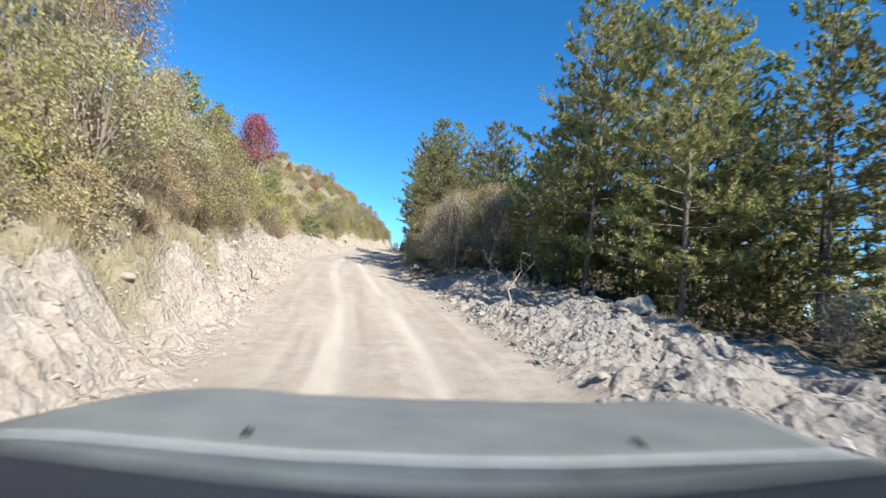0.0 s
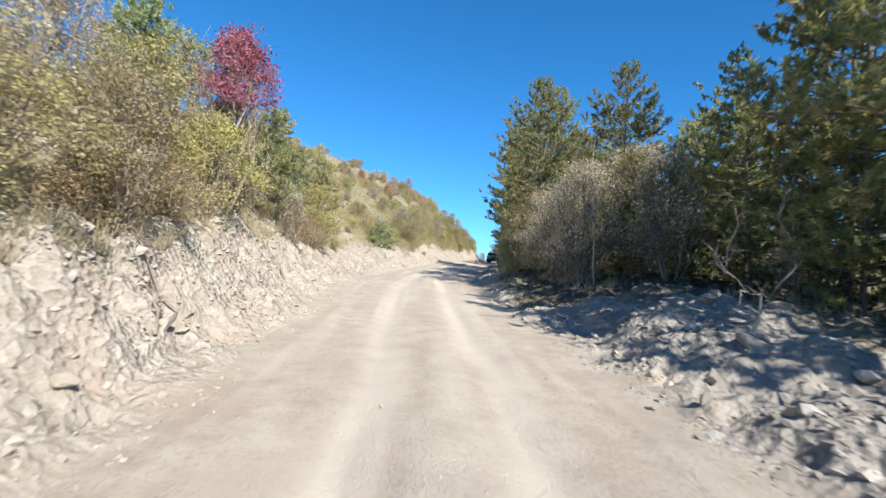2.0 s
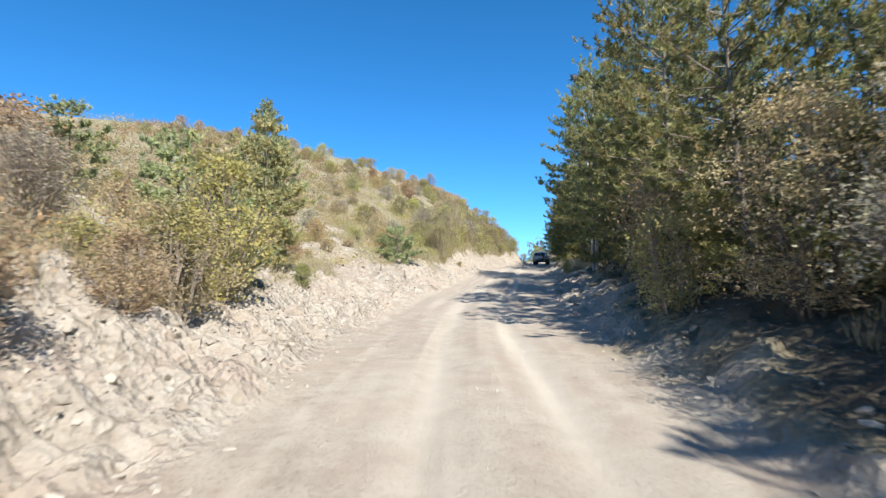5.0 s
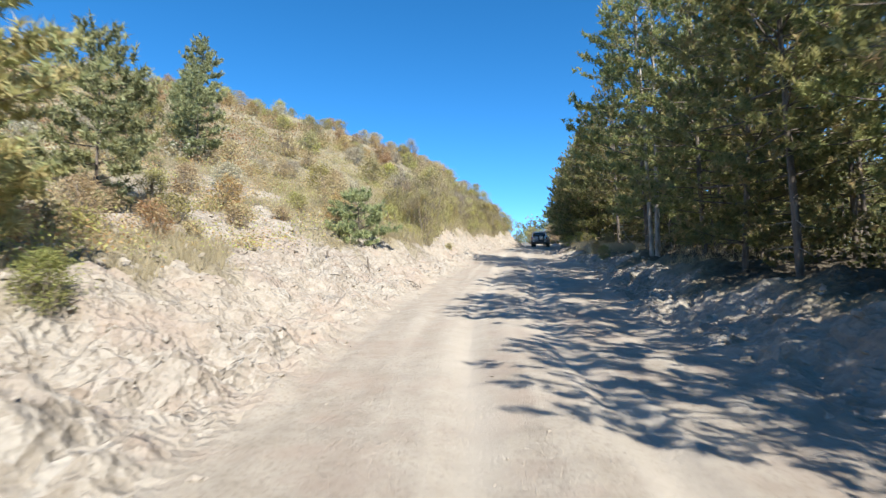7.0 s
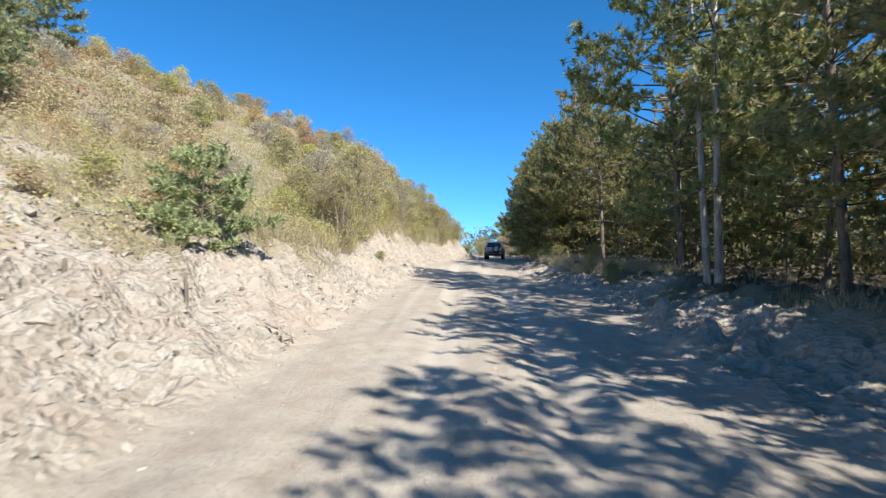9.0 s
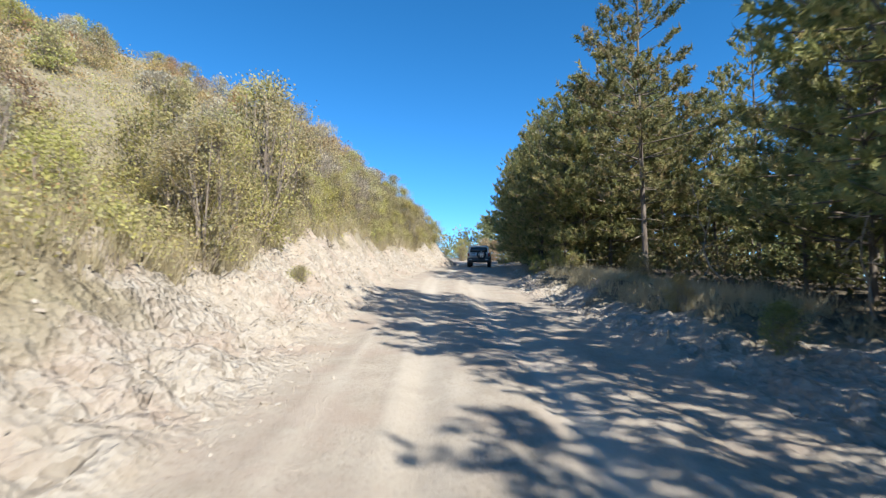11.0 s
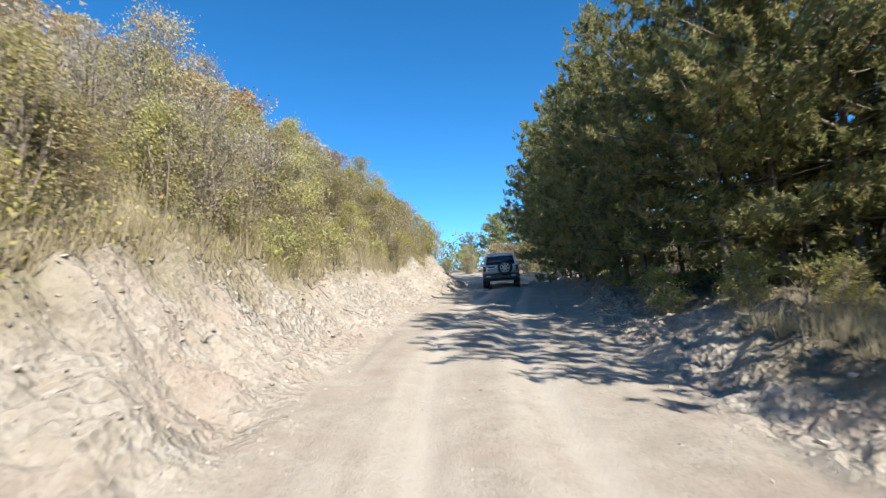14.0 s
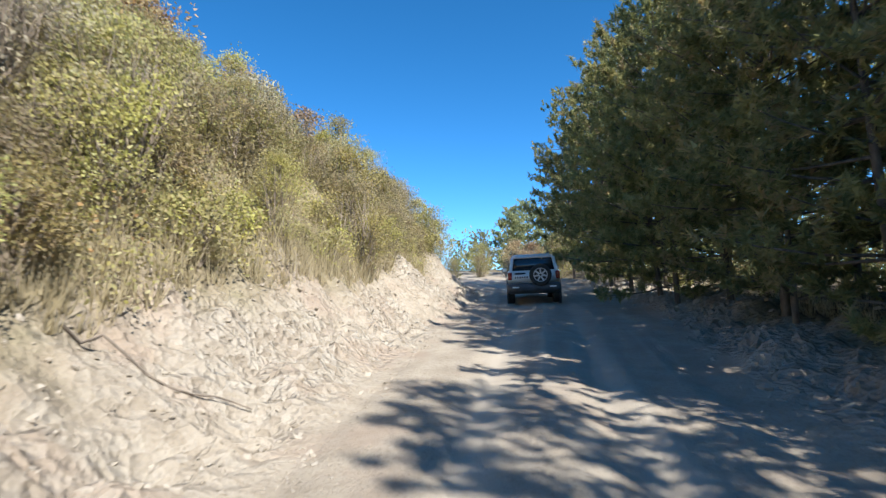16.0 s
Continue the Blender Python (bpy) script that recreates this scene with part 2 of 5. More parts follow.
def ground_material():
    m, nt, p = material("earth_and_grass", 0.95, 0.1)
    broad, fine, grit = noise_node(nt, 0.35), noise_node(nt, 2.5, 8), noise_node(nt, 22, 8, 0.7)
    earth = ramp_node(nt, fine, (0.28, (0.31, 0.270, 0.216)), (0.5, (0.395, 0.350, 0.286)), (0.72, (0.455, 0.410, 0.342)))
    earth = mix(nt, ramp_node(nt, broad, (0.4, (0, 0, 0)), (0.62, (0.429, 0.429, 0.429))), earth, (0.355, 0.315, 0.262))
    stones = nt.nodes.new("ShaderNodeTexVoronoi")
    stones.inputs["Scale"].default_value = 14.0
    g = nt.nodes.new("ShaderNodeNewGeometry")
    nt.links.new(g.outputs["Position"], stones.inputs["Vector"])
    earth = mix(nt, ramp_node(nt, stones.outputs["Distance"], (0.0, (0.3, 0.3, 0.3)), (0.3, (0.0, 0.0, 0.0))), earth, (0.377, 0.355, 0.311))
    earth = mix(nt, ramp_node(nt, grit, (0.36, (0.507, 0.507, 0.507)), (0.5, (0, 0, 0))), earth, (0.206, 0.177, 0.141))
    cell = nt.nodes.new("ShaderNodeTexVoronoi")
    cell.inputs["Scale"].default_value = 8.0
    nt.links.new(g.outputs["Position"], cell.inputs["Vector"])
    broken = ramp_node(nt, cell.outputs["Color"], (0.15, (0.247, 0.216, 0.174)), (0.5, (0.356, 0.324, 0.275)), (0.85, (0.425, 0.397, 0.347)))
    gate = nt.nodes.new("ShaderNodeMath")
    gate.operation = "MULTIPLY"
    nt.links.new(attribute(nt, "rubble"), gate.inputs[0])
    gate.inputs[1].default_value = 0.75
    earth = mix(nt, gate.outputs[0], earth, broken)
    earth = mix(nt, ramp_node(nt, noise_node(nt, 0.9, 4), (0.48, (0, 0, 0)), (0.64, (0.55, 0.55, 0.55))), earth, (0.345, 0.275, 0.222))
    crack = noise_node(nt, 9, 8, 0.75)
    earth = mix(nt, ramp_node(nt, crack, (0.30, (0.6, 0.6, 0.6)), (0.41, (0, 0, 0))), earth, (0.17, 0.14, 0.11))
    earth = mix(nt, attribute(nt, "spoil"), earth, ramp_node(nt, fine, (0.3, (0.19, 0.178, 0.16)), (0.55, (0.27, 0.255, 0.232)), (0.75, (0.34, 0.325, 0.3))))
    worn = mix(nt, fine, (0.455, 0.408, 0.338), (0.52, 0.475, 0.40))
    dirt = mix(nt, attribute(nt, "worn"), earth, worn)
    grass = ramp_node(nt, fine, (0.28, (0.145, 0.122, 0.08)), (0.42, (0.22, 0.19, 0.128)), (0.56, (0.285, 0.25, 0.172)), (0.72, (0.195, 0.18, 0.105)))
    litter = ramp_node(nt, fine, (0.3, (0.06, 0.051, 0.04)), (0.6, (0.115, 0.097, 0.073)), (0.8, (0.18, 0.16, 0.115)))
    cover = mix(nt, attribute(nt, "litter"), grass, litter)
    nt.links.new(mix(nt, attribute(nt, "earth"), cover, dirt), p.inputs["Base Color"])
    edge = nt.nodes.new("ShaderNodeMath")
    edge.operation = "MULTIPLY_ADD"
    lumps = nt.nodes.new("ShaderNodeMath")
    lumps.operation = "MULTIPLY_ADD"
    lumps.inputs[1].default_value = 0.5
    nt.links.new(stones.outputs["Distance"], lumps.inputs[0])
    nt.links.new(cell.outputs["Distance"], lumps.inputs[2])
    nt.links.new(lumps.outputs[0], edge.inputs[0])
    nt.links.new(attribute(nt, "rubble"), edge.inputs[1])
    calm = nt.nodes.new("ShaderNodeMath")
    calm.operation = "MULTIPLY"
    calm.inputs[1].default_value = 0.35
    nt.links.new(grit, calm.inputs[0])
    nt.links.new(calm.outputs[0], edge.inputs[2])
    bump(nt, p, edge.outputs[0], 0.95, 0.085)
    return m


def leaf_material(name, *colours, shine=0.35, through=0.35, patchy=0.0):
    """Leaves: a colour from the ramp for each leaf, shifted from plant to plant and in patches; some light shines through."""
    m, nt, p = material(name, 0.6, shine)
    g, o = nt.nodes.new("ShaderNodeNewGeometry"), nt.nodes.new("ShaderNodeObjectInfo")
    stops = [(k / max(len(colours) - 1, 1), c) for k, c in enumerate(colours)]
    tone = node(nt, "ShaderNodeMapRange", From_Max=1.75)  # leaves of one clump are alike
    both = nt.nodes.new("ShaderNodeMath")
    both.operation = "MULTIPLY_ADD"
    both.inputs[1].default_value = 1.35
    nt.links.new(attribute(nt, "tone"), both.inputs[0])
    less = nt.nodes.new("ShaderNodeMath")
    less.operation = "MULTIPLY"
    less.inputs[1].default_value = 0.4
    nt.links.new(g.outputs["Random Per Island"], less.inputs[0])
    nt.links.new(less.outputs[0], both.inputs[2])
    nt.links.new(both.outputs[0], tone.inputs["Value"])
    c = ramp_node(nt, tone.outputs[0], *stops)
    h = nt.nodes.new("ShaderNodeHueSaturation")
    for key, lo, hi in (("Hue", 0.485, 0.52), ("Value", 0.8, 1.2)):
        r = node(nt, "ShaderNodeMapRange", To_Min=lo, To_Max=hi)
        nt.links.new(o.outputs["Random"], r.inputs["Value"])
        nt.links.new(r.outputs[0], h.inputs[key])
    if patchy:
        faded = mix(nt, ramp_node(nt, noise_node(nt, 1.1, 3), (0.46, (0, 0, 0)), (0.6, (patchy, patchy, patchy))), c, (0.27, 0.225, 0.165))
        c = mix(nt, ramp_node(nt, noise_node(nt, 0.8, 3), (0.5, (0, 0, 0)), (0.62, (patchy, patchy, patchy))), faded, (0.46, 0.43, 0.12))
    nt.links.new(c, h.inputs["Color"])
    nt.links.new(h.outputs[0], p.inputs["Base Color"])
    t = nt.nodes.new("ShaderNodeBsdfTranslucent")
    nt.links.new(h.outputs[0], t.inputs["Color"])
    s = nt.nodes.new("ShaderNodeMixShader")
    s.inputs[0].default_value = through
    nt.links.new(p.outputs[0], s.inputs[1])
    nt.links.new(t.outputs[0], s.inputs[2])
    nt.links.new(s.outputs[0], nt.nodes["Material Output"].inputs[0])
    return m


def plain(name, colour, rough=0.6, metal=0.0, spec=0.4, vary=0.12, scale=8.0):
    """A surface with a little grain and dirt in its colour."""
    m, nt, p = material(name, rough, spec)
    p.inputs["Metallic"].default_value = metal
    t = nt.nodes.new("ShaderNodeTexCoord")
    f = noise_node(nt, scale, 6, 0.6, t.outputs["Object"])
    dark, light = (tuple(min(1, c * k) for c in colour) for k in (1 - vary, 1 + vary))
    nt.links.new(ramp_node(nt, f, (0.3, dark), (0.7, light)), p.inputs["Base Color"])
    return m


def bark_material(name, dark, light, scale=6.0):
    m, nt, p = material(name, 0.9, 0.15)
    t = nt.nodes.new("ShaderNodeTexCoord")
    s = node(nt, "ShaderNodeMapping", Scale=(1, 1, 0.25))
    nt.links.new(t.outputs["Object"], s.inputs["Vector"])
    f = noise_node(nt, scale, 8, 0.7, s.outputs[0])
    nt.links.new(ramp_node(nt, f, (0.35, dark), (0.65, light)), p.inputs["Base Color"])
    bump(nt, p, f, 0.6, 0.03)
    return m


def rock_material(name, *tones):
    m, nt, p = material(name, 0.9, 0.2)
    o = nt.nodes.new("ShaderNodeObjectInfo")
    g = nt.nodes.new("ShaderNodeNewGeometry")
    add = nt.nodes.new("ShaderNodeMath")
    nt.links.new(o.outputs["Random"], add.inputs[0])
    nt.links.new(g.outputs["Random Per Island"], add.inputs[1])
    fr = nt.nodes.new("ShaderNodeMath")
    fr.operation = "FRACT"
    nt.links.new(add.outputs[0], fr.inputs[0])
    base = ramp_node(nt, fr.outputs[0], *tones)
    f = noise_node(nt, 9, 8, 0.7)
    nt.links.new(mix(nt, ramp_node(nt, f, (0.35, (0.390, 0.390, 0.390)), (0.6, (0, 0, 0))), base, (0.226, 0.195, 0.159)), p.inputs["Base Color"])
    bump(nt, p, f, 0.5, 0.03)
    return m


EARTH = ground_material()
ROCK = rock_material("limestone", (0.0, (0.32, 0.285, 0.235)), (0.4, (0.36, 0.325, 0.272)), (0.75, (0.42, 0.385, 0.33)), (1.0, (0.34, 0.30, 0.245)))
GREY_ROCK = rock_material("grey_limestone", (0.0, (0.17, 0.16, 0.145)), (0.5, (0.26, 0.247, 0.225)), (1.0, (0.37, 0.352, 0.325)))
PINE_LEAF = leaf_material("pine_needles", (0.129, 0.144, 0.058), (0.244, 0.258, 0.103), (0.361, 0.354, 0.148), (0.44, 0.33, 0.18), through=0.45)
PINE_PALE = leaf_material("pale_green_needles", (0.234, 0.247, 0.110), (0.371, 0.385, 0.179), (0.509, 0.481, 0.234), through=0.35)
PINE_BLUE = leaf_material("blue_green_needles", (0.195, 0.215, 0.105), (0.315, 0.335, 0.165), (0.435, 0.440, 0.225), through=0.35)
LARCH_LEAF = leaf_material("yellowing_needles", (0.25, 0.28, 0.14), (0.37, 0.35, 0.17), (0.46, 0.35, 0.19), (0.28, 0.31, 0.17), through=0.4)
OLIVE_LEAF = leaf_material("olive_leaves", (0.19, 0.19, 0.075), (0.35, 0.34, 0.125), (0.46, 0.42, 0.17), (0.42, 0.34, 0.20), through=0.42, patchy=0.6)
YELLOW_LEAF = leaf_material("yellow_leaves", (0.28, 0.255, 0.09), (0.44, 0.40, 0.13), (0.54, 0.46, 0.16), (0.42, 0.34, 0.18), through=0.45, patchy=0.6)
BROWN_LEAF = leaf_material("dry_leaves", (0.27, 0.205, 0.13), (0.44, 0.335, 0.205), (0.56, 0.44, 0.27), (0.42, 0.38, 0.19), through=0.42)
RUST_LEAF = leaf_material("rust_leaves", (0.32, 0.20, 0.10), (0.47, 0.285, 0.14), (0.53, 0.39, 0.20), (0.36, 0.31, 0.14), through=0.42)
RED_LEAF = leaf_material("crimson_leaves", (0.26, 0.07, 0.11), (0.42, 0.13, 0.18), (0.50, 0.24, 0.26), (0.32, 0.10, 0.14), through=0.45)
GREY_LEAF = leaf_material("grey_leaves", (0.27, 0.245, 0.18), (0.42, 0.38, 0.29), (0.52, 0.47, 0.36), (0.38, 0.365, 0.20), through=0.42)
GREEN_LEAF = leaf_material("green_leaves", (0.15, 0.17, 0.055), (0.27, 0.29, 0.095), (0.39, 0.385, 0.14), (0.28, 0.27, 0.11), through=0.45)
GRASS = leaf_material("dry_grass", (0.31, 0.265, 0.16), (0.44, 0.385, 0.245), (0.52, 0.465, 0.31), (0.32, 0.31, 0.16), through=0.4)
BARK = bark_material("pine_bark", (0.075, 0.062, 0.052), (0.25, 0.215, 0.18))
PALE_BARK = bark_material("pale_bark", (0.2, 0.17, 0.14), (0.52, 0.48, 0.42), 9)
TWIG = bark_material("grey_twigs", (0.17, 0.14, 0.11), (0.36, 0.31, 0.255), 5)
MIXED_LEAF = leaf_material("turning_leaves", (0.22, 0.205, 0.085), (0.39, 0.37, 0.14), (0.50, 0.44, 0.18), (0.44, 0.35, 0.20), (0.42, 0.39, 0.26), (0.34, 0.36, 0.12), through=0.42, patchy=0.6)
TAN_LEAF = leaf_material("tan_leaves", (0.28, 0.24, 0.16), (0.42, 0.35, 0.22), (0.36, 0.34, 0.15), (0.48, 0.42, 0.30), (0.36, 0.25, 0.15), through=0.42, patchy=0.6)
DEAD = bark_material("dead_wood", (0.25, 0.21, 0.17), (0.5, 0.45, 0.38), 5)


# ---- building blocks
def part(name, data, mat, parent=None, label=""):
    """Links mesh data, or a bmesh, as one object under a thing or a part."""
    if isinstance(data, bmesh.types.BMesh):
        me = bpy.data.meshes.new(name)
        data.to_mesh(me)
        data.free()
        data = me
    if mat is not None and not data.materials:
        data.materials.append(mat)
    ob = new(name, data)
    ob.parent = parent
    return tagged(ob, label)


class Shape:
    """Collects vertices and faces for one mesh."""

    def __init__(self):
        self.v, self.f, self.t, self.n = [], [], [], 0

    def add(self, verts, faces, tone=None):
        verts = np.asarray(verts, float).reshape(-1, 3)
        self.v.append(verts)
        self.t.append(np.full(len(verts), 0.5) if tone is None else tone)
        self.f.extend([tuple(i + self.n for i in f) for f in faces])
        self.n += len(verts)

    def tube(self, points, radii, sides=4):
        points = np.asarray(points, float)
        ring = []
        for k, p in enumerate(points):
            t = points[min(k + 1, len(points) - 1)] - points[max(k - 1, 0)]
            t = t / (np.linalg.norm(t) + 1e-9)
            a = np.cross(t, (0.31, 0.87, 0.38) if abs(t[2]) > 0.8 else (0, 0, 1))
            a = a / (np.linalg.norm(a) + 1e-9)
            b = np.cross(t, a)
            for s in range(sides):
                w = 2 * math.pi * s / sides
                ring.append(p + radii[k] * (math.cos(w) * a + math.sin(w) * b))
        faces = [(k * sides + s, k * sides + (s + 1) % sides, (k + 1) * sides + (s + 1) % sides, (k + 1) * sides + s)
                 for k in range(len(points) - 1) for s in range(sides)]
        self.add(ring, faces)

    def blades(self, base, tip, width, rng, quad=False, tone=None):
        """Many thin leaves at once: from base to tip, a triangle (needle) or a kite (leaf) each."""
        base, tip = np.asarray(base), np.asarray(tip)
        along = tip - base
        side = np.cross(along, rng.normal(size=along.shape))
        side = side / (np.linalg.norm(side, axis=1, keepdims=True) + 1e-9) * np.asarray(width).reshape(-1, 1) / 2
        n = len(base)
        if quad:
            mid = base + along * 0.45
            verts = np.stack([base, mid + side, tip, mid - side], 1)
            faces = (np.arange(n)[:, None] * 4 + np.arange(4)).tolist()
        else:
            verts = np.stack([base + side, tip, base - side], 1)
            faces = (np.arange(n)[:, None] * 3 + np.arange(3)).tolist()
        self.add(verts, faces, None if tone is None else np.repeat(tone, 4 if quad else 3))

    def mesh(self, name, smooth=False):
        me = bpy.data.meshes.new(name)
        me.from_pydata(np.concatenate(self.v).tolist(), [], self.f)
        me.attributes.new("tone", "FLOAT", "POINT").data.foreach_set("value", np.concatenate(self.t).astype(np.float32))
        if smooth:
            me.polygons.foreach_set("use_smooth", np.ones(len(me.polygons), bool))
        return me


def unit(v):
    v = np.asarray(v, float)
    return v / (np.linalg.norm(v, axis=-1, keepdims=True) + 1e-9)


def tufts(shape, at, way, rng, needles=14, long=0.2, wide=0.032, heart=5):
    """Bottle-brush shoots at the given places: short broad sprays at the heart, thin needles all round it."""
    kind = rng.random(len(at))
    for count, length, width, start in ((heart, long * 0.7, wide * 2.6, -0.08), (needles, long, wide, -0.08)):
        tone = np.repeat(kind, count)
        p, w = np.repeat(np.asarray(at), count, 0), np.repeat(unit(way), count, 0)
        n = len(p)
        spread = unit(rng.normal(size=(n, 3)))
        out = unit(w * rng.uniform(0.0, 0.9, (n, 1)) + spread)
        base = p + w * rng.uniform(start, 0.09, (n, 1))
        shape.blades(base, base + out * length * rng.uniform(0.65, 1.15, (n, 1)), width * rng.uniform(0.7, 1.2, n), rng, False, tone)


def pine(name, seed, tall, spread, crown_from, label, leaf=None, bark=None, dense=1.0, needles=12, double=False, girth=0.0078, heart=5, fine=0.034):
    """A pine: straight tapered trunk with dead snags, whorls of limbs, and brushes of needles on their outer halves."""
    rng = np.random.default_rng(seed)
    trunk, second, wood, snags, crown = Shape(), Shape(), Shape(), Shape(), Shape()
    bend = rng.normal(0, 0.012, 2) * tall
    up = np.linspace(0, 1, 9)
    line = np.stack([bend[0] * np.sin(up * 2.4), bend[1] * np.sin(up * 1.9), up * tall], 1)
    line[0, 2] = -0.3
    trunk.tube(line, girth * tall * (1 - 0.93 * up) + 0.012, 7)
    if double:
        side = line + np.stack([0.25 + up * 0.5, 0.12 * up, up * -0.8], 1)
        second.tube(side[:8], girth * 0.85 * tall * (1 - 0.9 * up[:8]) + 0.012, 6)
    places, ways = [], []

    def stem(h):
        return np.array([np.interp(h * 1.0, up, line[:, k]) for k in range(3)])

    h = 0.08
    while h < 0.985:
        gap = (0.42 + 0.2 * rng.random()) / tall / dense**0.5
        dead = h < crown_from
        grown = max(0.0, (h - crown_from) / (1 - crown_from))
        reach = spread * (0.45 + 0.55 * min(1, grown * 4)) * (1 - grown**1.6) ** 0.85 + 0.12
        count = rng.integers(2, 4) if dead else rng.integers(4, 7)
        turn = rng.random() * 6.28
        for k in range(count):
            a = turn + 6.28 * k / count + rng.normal(0, 0.25)
            if not dead and rng.random() < 0.1:
                continue
            length = reach * rng.uniform(0.55, 1.22) * (0.55 if dead else 1)
            lift = rng.uniform(-0.25, 0.1) if dead else -0.05 + 0.75 * grown**1.5 + rng.normal(0, 0.12)
            root = stem(h + rng.normal(0, 0.004))
            out = np.array([math.cos(a), math.sin(a), lift])
            pts = [root + out * length * s + np.array([0, 0, (0.16 if not dead else -0.1) * length * s * s]) for s in (0, 0.4, 0.75, 1)]
            r = 0.012 + 0.008 * length
            (snags if dead else wood).tube(pts, [r, r * 0.7, r * 0.45, 0.006], 3)
            if dead:
                continue
            across = np.array([-math.sin(a), math.cos(a), 0])
            for j in range(max(2, int(length * 3.6 * dense)) + 1):
                s = 1.0 if j == 0 else rng.uniform(0.32, 1.0)
                p = np.array([np.interp(s, (0, 0.4, 0.75, 1), [q[i] for q in pts]) for i in range(3)])
                side = 0 if j == 0 else (1 if j % 2 else -1)
                way = unit(out * 0.65 + across * side * rng.uniform(0.5, 1.1) + np.array([0, 0, rng.uniform(0.1, 0.6)]))
                long = (0.22 + 0.3 * (1 - s) * length) * rng.uniform(0.7, 1.3)
                for f in ((0.3, 0.75, 1.05) if long > 0.3 else (0.35, 1.0)):
                    places.append(p + way * long * f + rng.normal(0, 0.05, 3))
                    ways.append(way * 0.8 + np.array([0, 0, rng.uniform(0.3, 1.1)]))
        h += gap
    tufts(crown, places, ways, rng, needles, 0.21 if fine > 0.03 else 0.18, fine, heart)
    thing = tagged(new(name), label, "tree")
    part("trunk", trunk.mesh("trunk", True), bark or BARK, thing)
    if double:
        part("second_trunk", second.mesh("second_trunk", True), bark or BARK, thing)
    tagged(part("branchwork", wood.mesh("branchwork", True), BARK, thing), kind="stuff")
    if snags.n:
        tagged(part("dead_branchwork", snags.mesh("dead_branchwork", True), DEAD, thing, "pale dead lower branches"), kind="stuff")
    tagged(part("crown", crown.mesh("crown"), leaf or PINE_LEAF, thing), kind="stuff")
    return thing


def shrub(name, seed, tall, wide, leaf, label, leaves=4200, size=0.06, bare=0.0, stems=7, category="shrub", low=0.0, bark=None):
    """A bush: stems from one root that fork, and lumps of small leaves set in an uneven dome about them."""
    rng = np.random.default_rng(seed)
    wood, crown = Shape(), Shape()
    lumps, twigs = [], []
    for k in range(int(44 + 15 * wide)):
        a, h = rng.random() * 6.28, low + (1 - low) * rng.random() ** 0.8
        out = math.sqrt(max(0.02, 1 - h**2.2)) * (0.75 + 0.25 * math.sin(a * 3 + seed)) * rng.uniform(0.45, 1.0) * (0.4 + 0.6 * min(1, h / 0.4))
        lumps.append((math.cos(a) * out * wide / 2, math.sin(a) * out * wide / 2, tall * (0.06 + 0.9 * h)))
    lumps = np.array(lumps)
    for k in range(stems):
        a = 6.28 * k / stems + rng.normal(0, 0.4)
        lean = rng.uniform(0.1, 0.55) * wide / 2  # stems spread less than the leaves
        top = np.array([math.cos(a) * lean, math.sin(a) * lean, tall * rng.uniform(0.6, 0.88)])
        root = np.array([math.cos(a) * 0.1, math.sin(a) * 0.1, -0.2])
        mid = root * 0.5 + top * 0.5 + rng.normal(0, 0.05, 3) * tall
        r = 0.008 * tall + 0.005
        wood.tube([root, mid, top], [r, r * 0.7, 0.007], 4)
        twigs.append((root, mid, top))
    for p in lumps:
        root, mid, top = twigs[int(np.argmin([np.linalg.norm(t[2][:2] - p[:2]) for t in twigs]))]
        s = min(0.95, max(0.1, 0.75 * p[2] / tall))
        b = root * (1 - s) ** 2 + 2 * mid * s * (1 - s) + top * s * s
        wood.tube([b, p], [0.009, 0.005], 3)
        for _ in range(1 if bare < 0.3 else 9):
            b2 = b + (p - b) * rng.uniform(0.35, 1)
            way = unit(unit(p - b) * 0.7 + rng.normal(0, 0.7, 3) + np.array([0, 0, 0.35]))
            long = tall * rng.uniform(0.08, 0.2)
            wood.tube([b2, b2 + way * long], [0.006, 0.003], 3)
    count = int(leaves * (1 - bare))
    pick = rng.integers(0, len(lumps), count)
    girth = (0.042 * wide + 0.045) * rng.uniform(0.6, 1.4, len(lumps))
    off = np.clip(rng.normal(0, 1, (count, 3)), -1.7, 1.7) * girth[pick][:, None] * (1, 1, 0.85)
    at = lumps[pick] + off
    at[:, 2] = np.maximum(at[:, 2], 0.02 * tall)
    way = unit(rng.normal(0, 1, (count, 3)) + unit(off) * 0.5 + np.array([0, 0, 0.2]))
    crown.blades(at, at + way * size * rng.uniform(0.6, 1.4, (count, 1)), size * rng.uniform(0.55, 0.95, count), rng, False, rng.random(len(lumps))[pick])
    thing = tagged(new(name), label, category)
    tagged(part("branchwork", wood.mesh("branchwork"), bark or TWIG, thing), kind="stuff")
    tagged(part("foliage", crown.mesh("foliage"), leaf, thing), kind="stuff")
    return thing


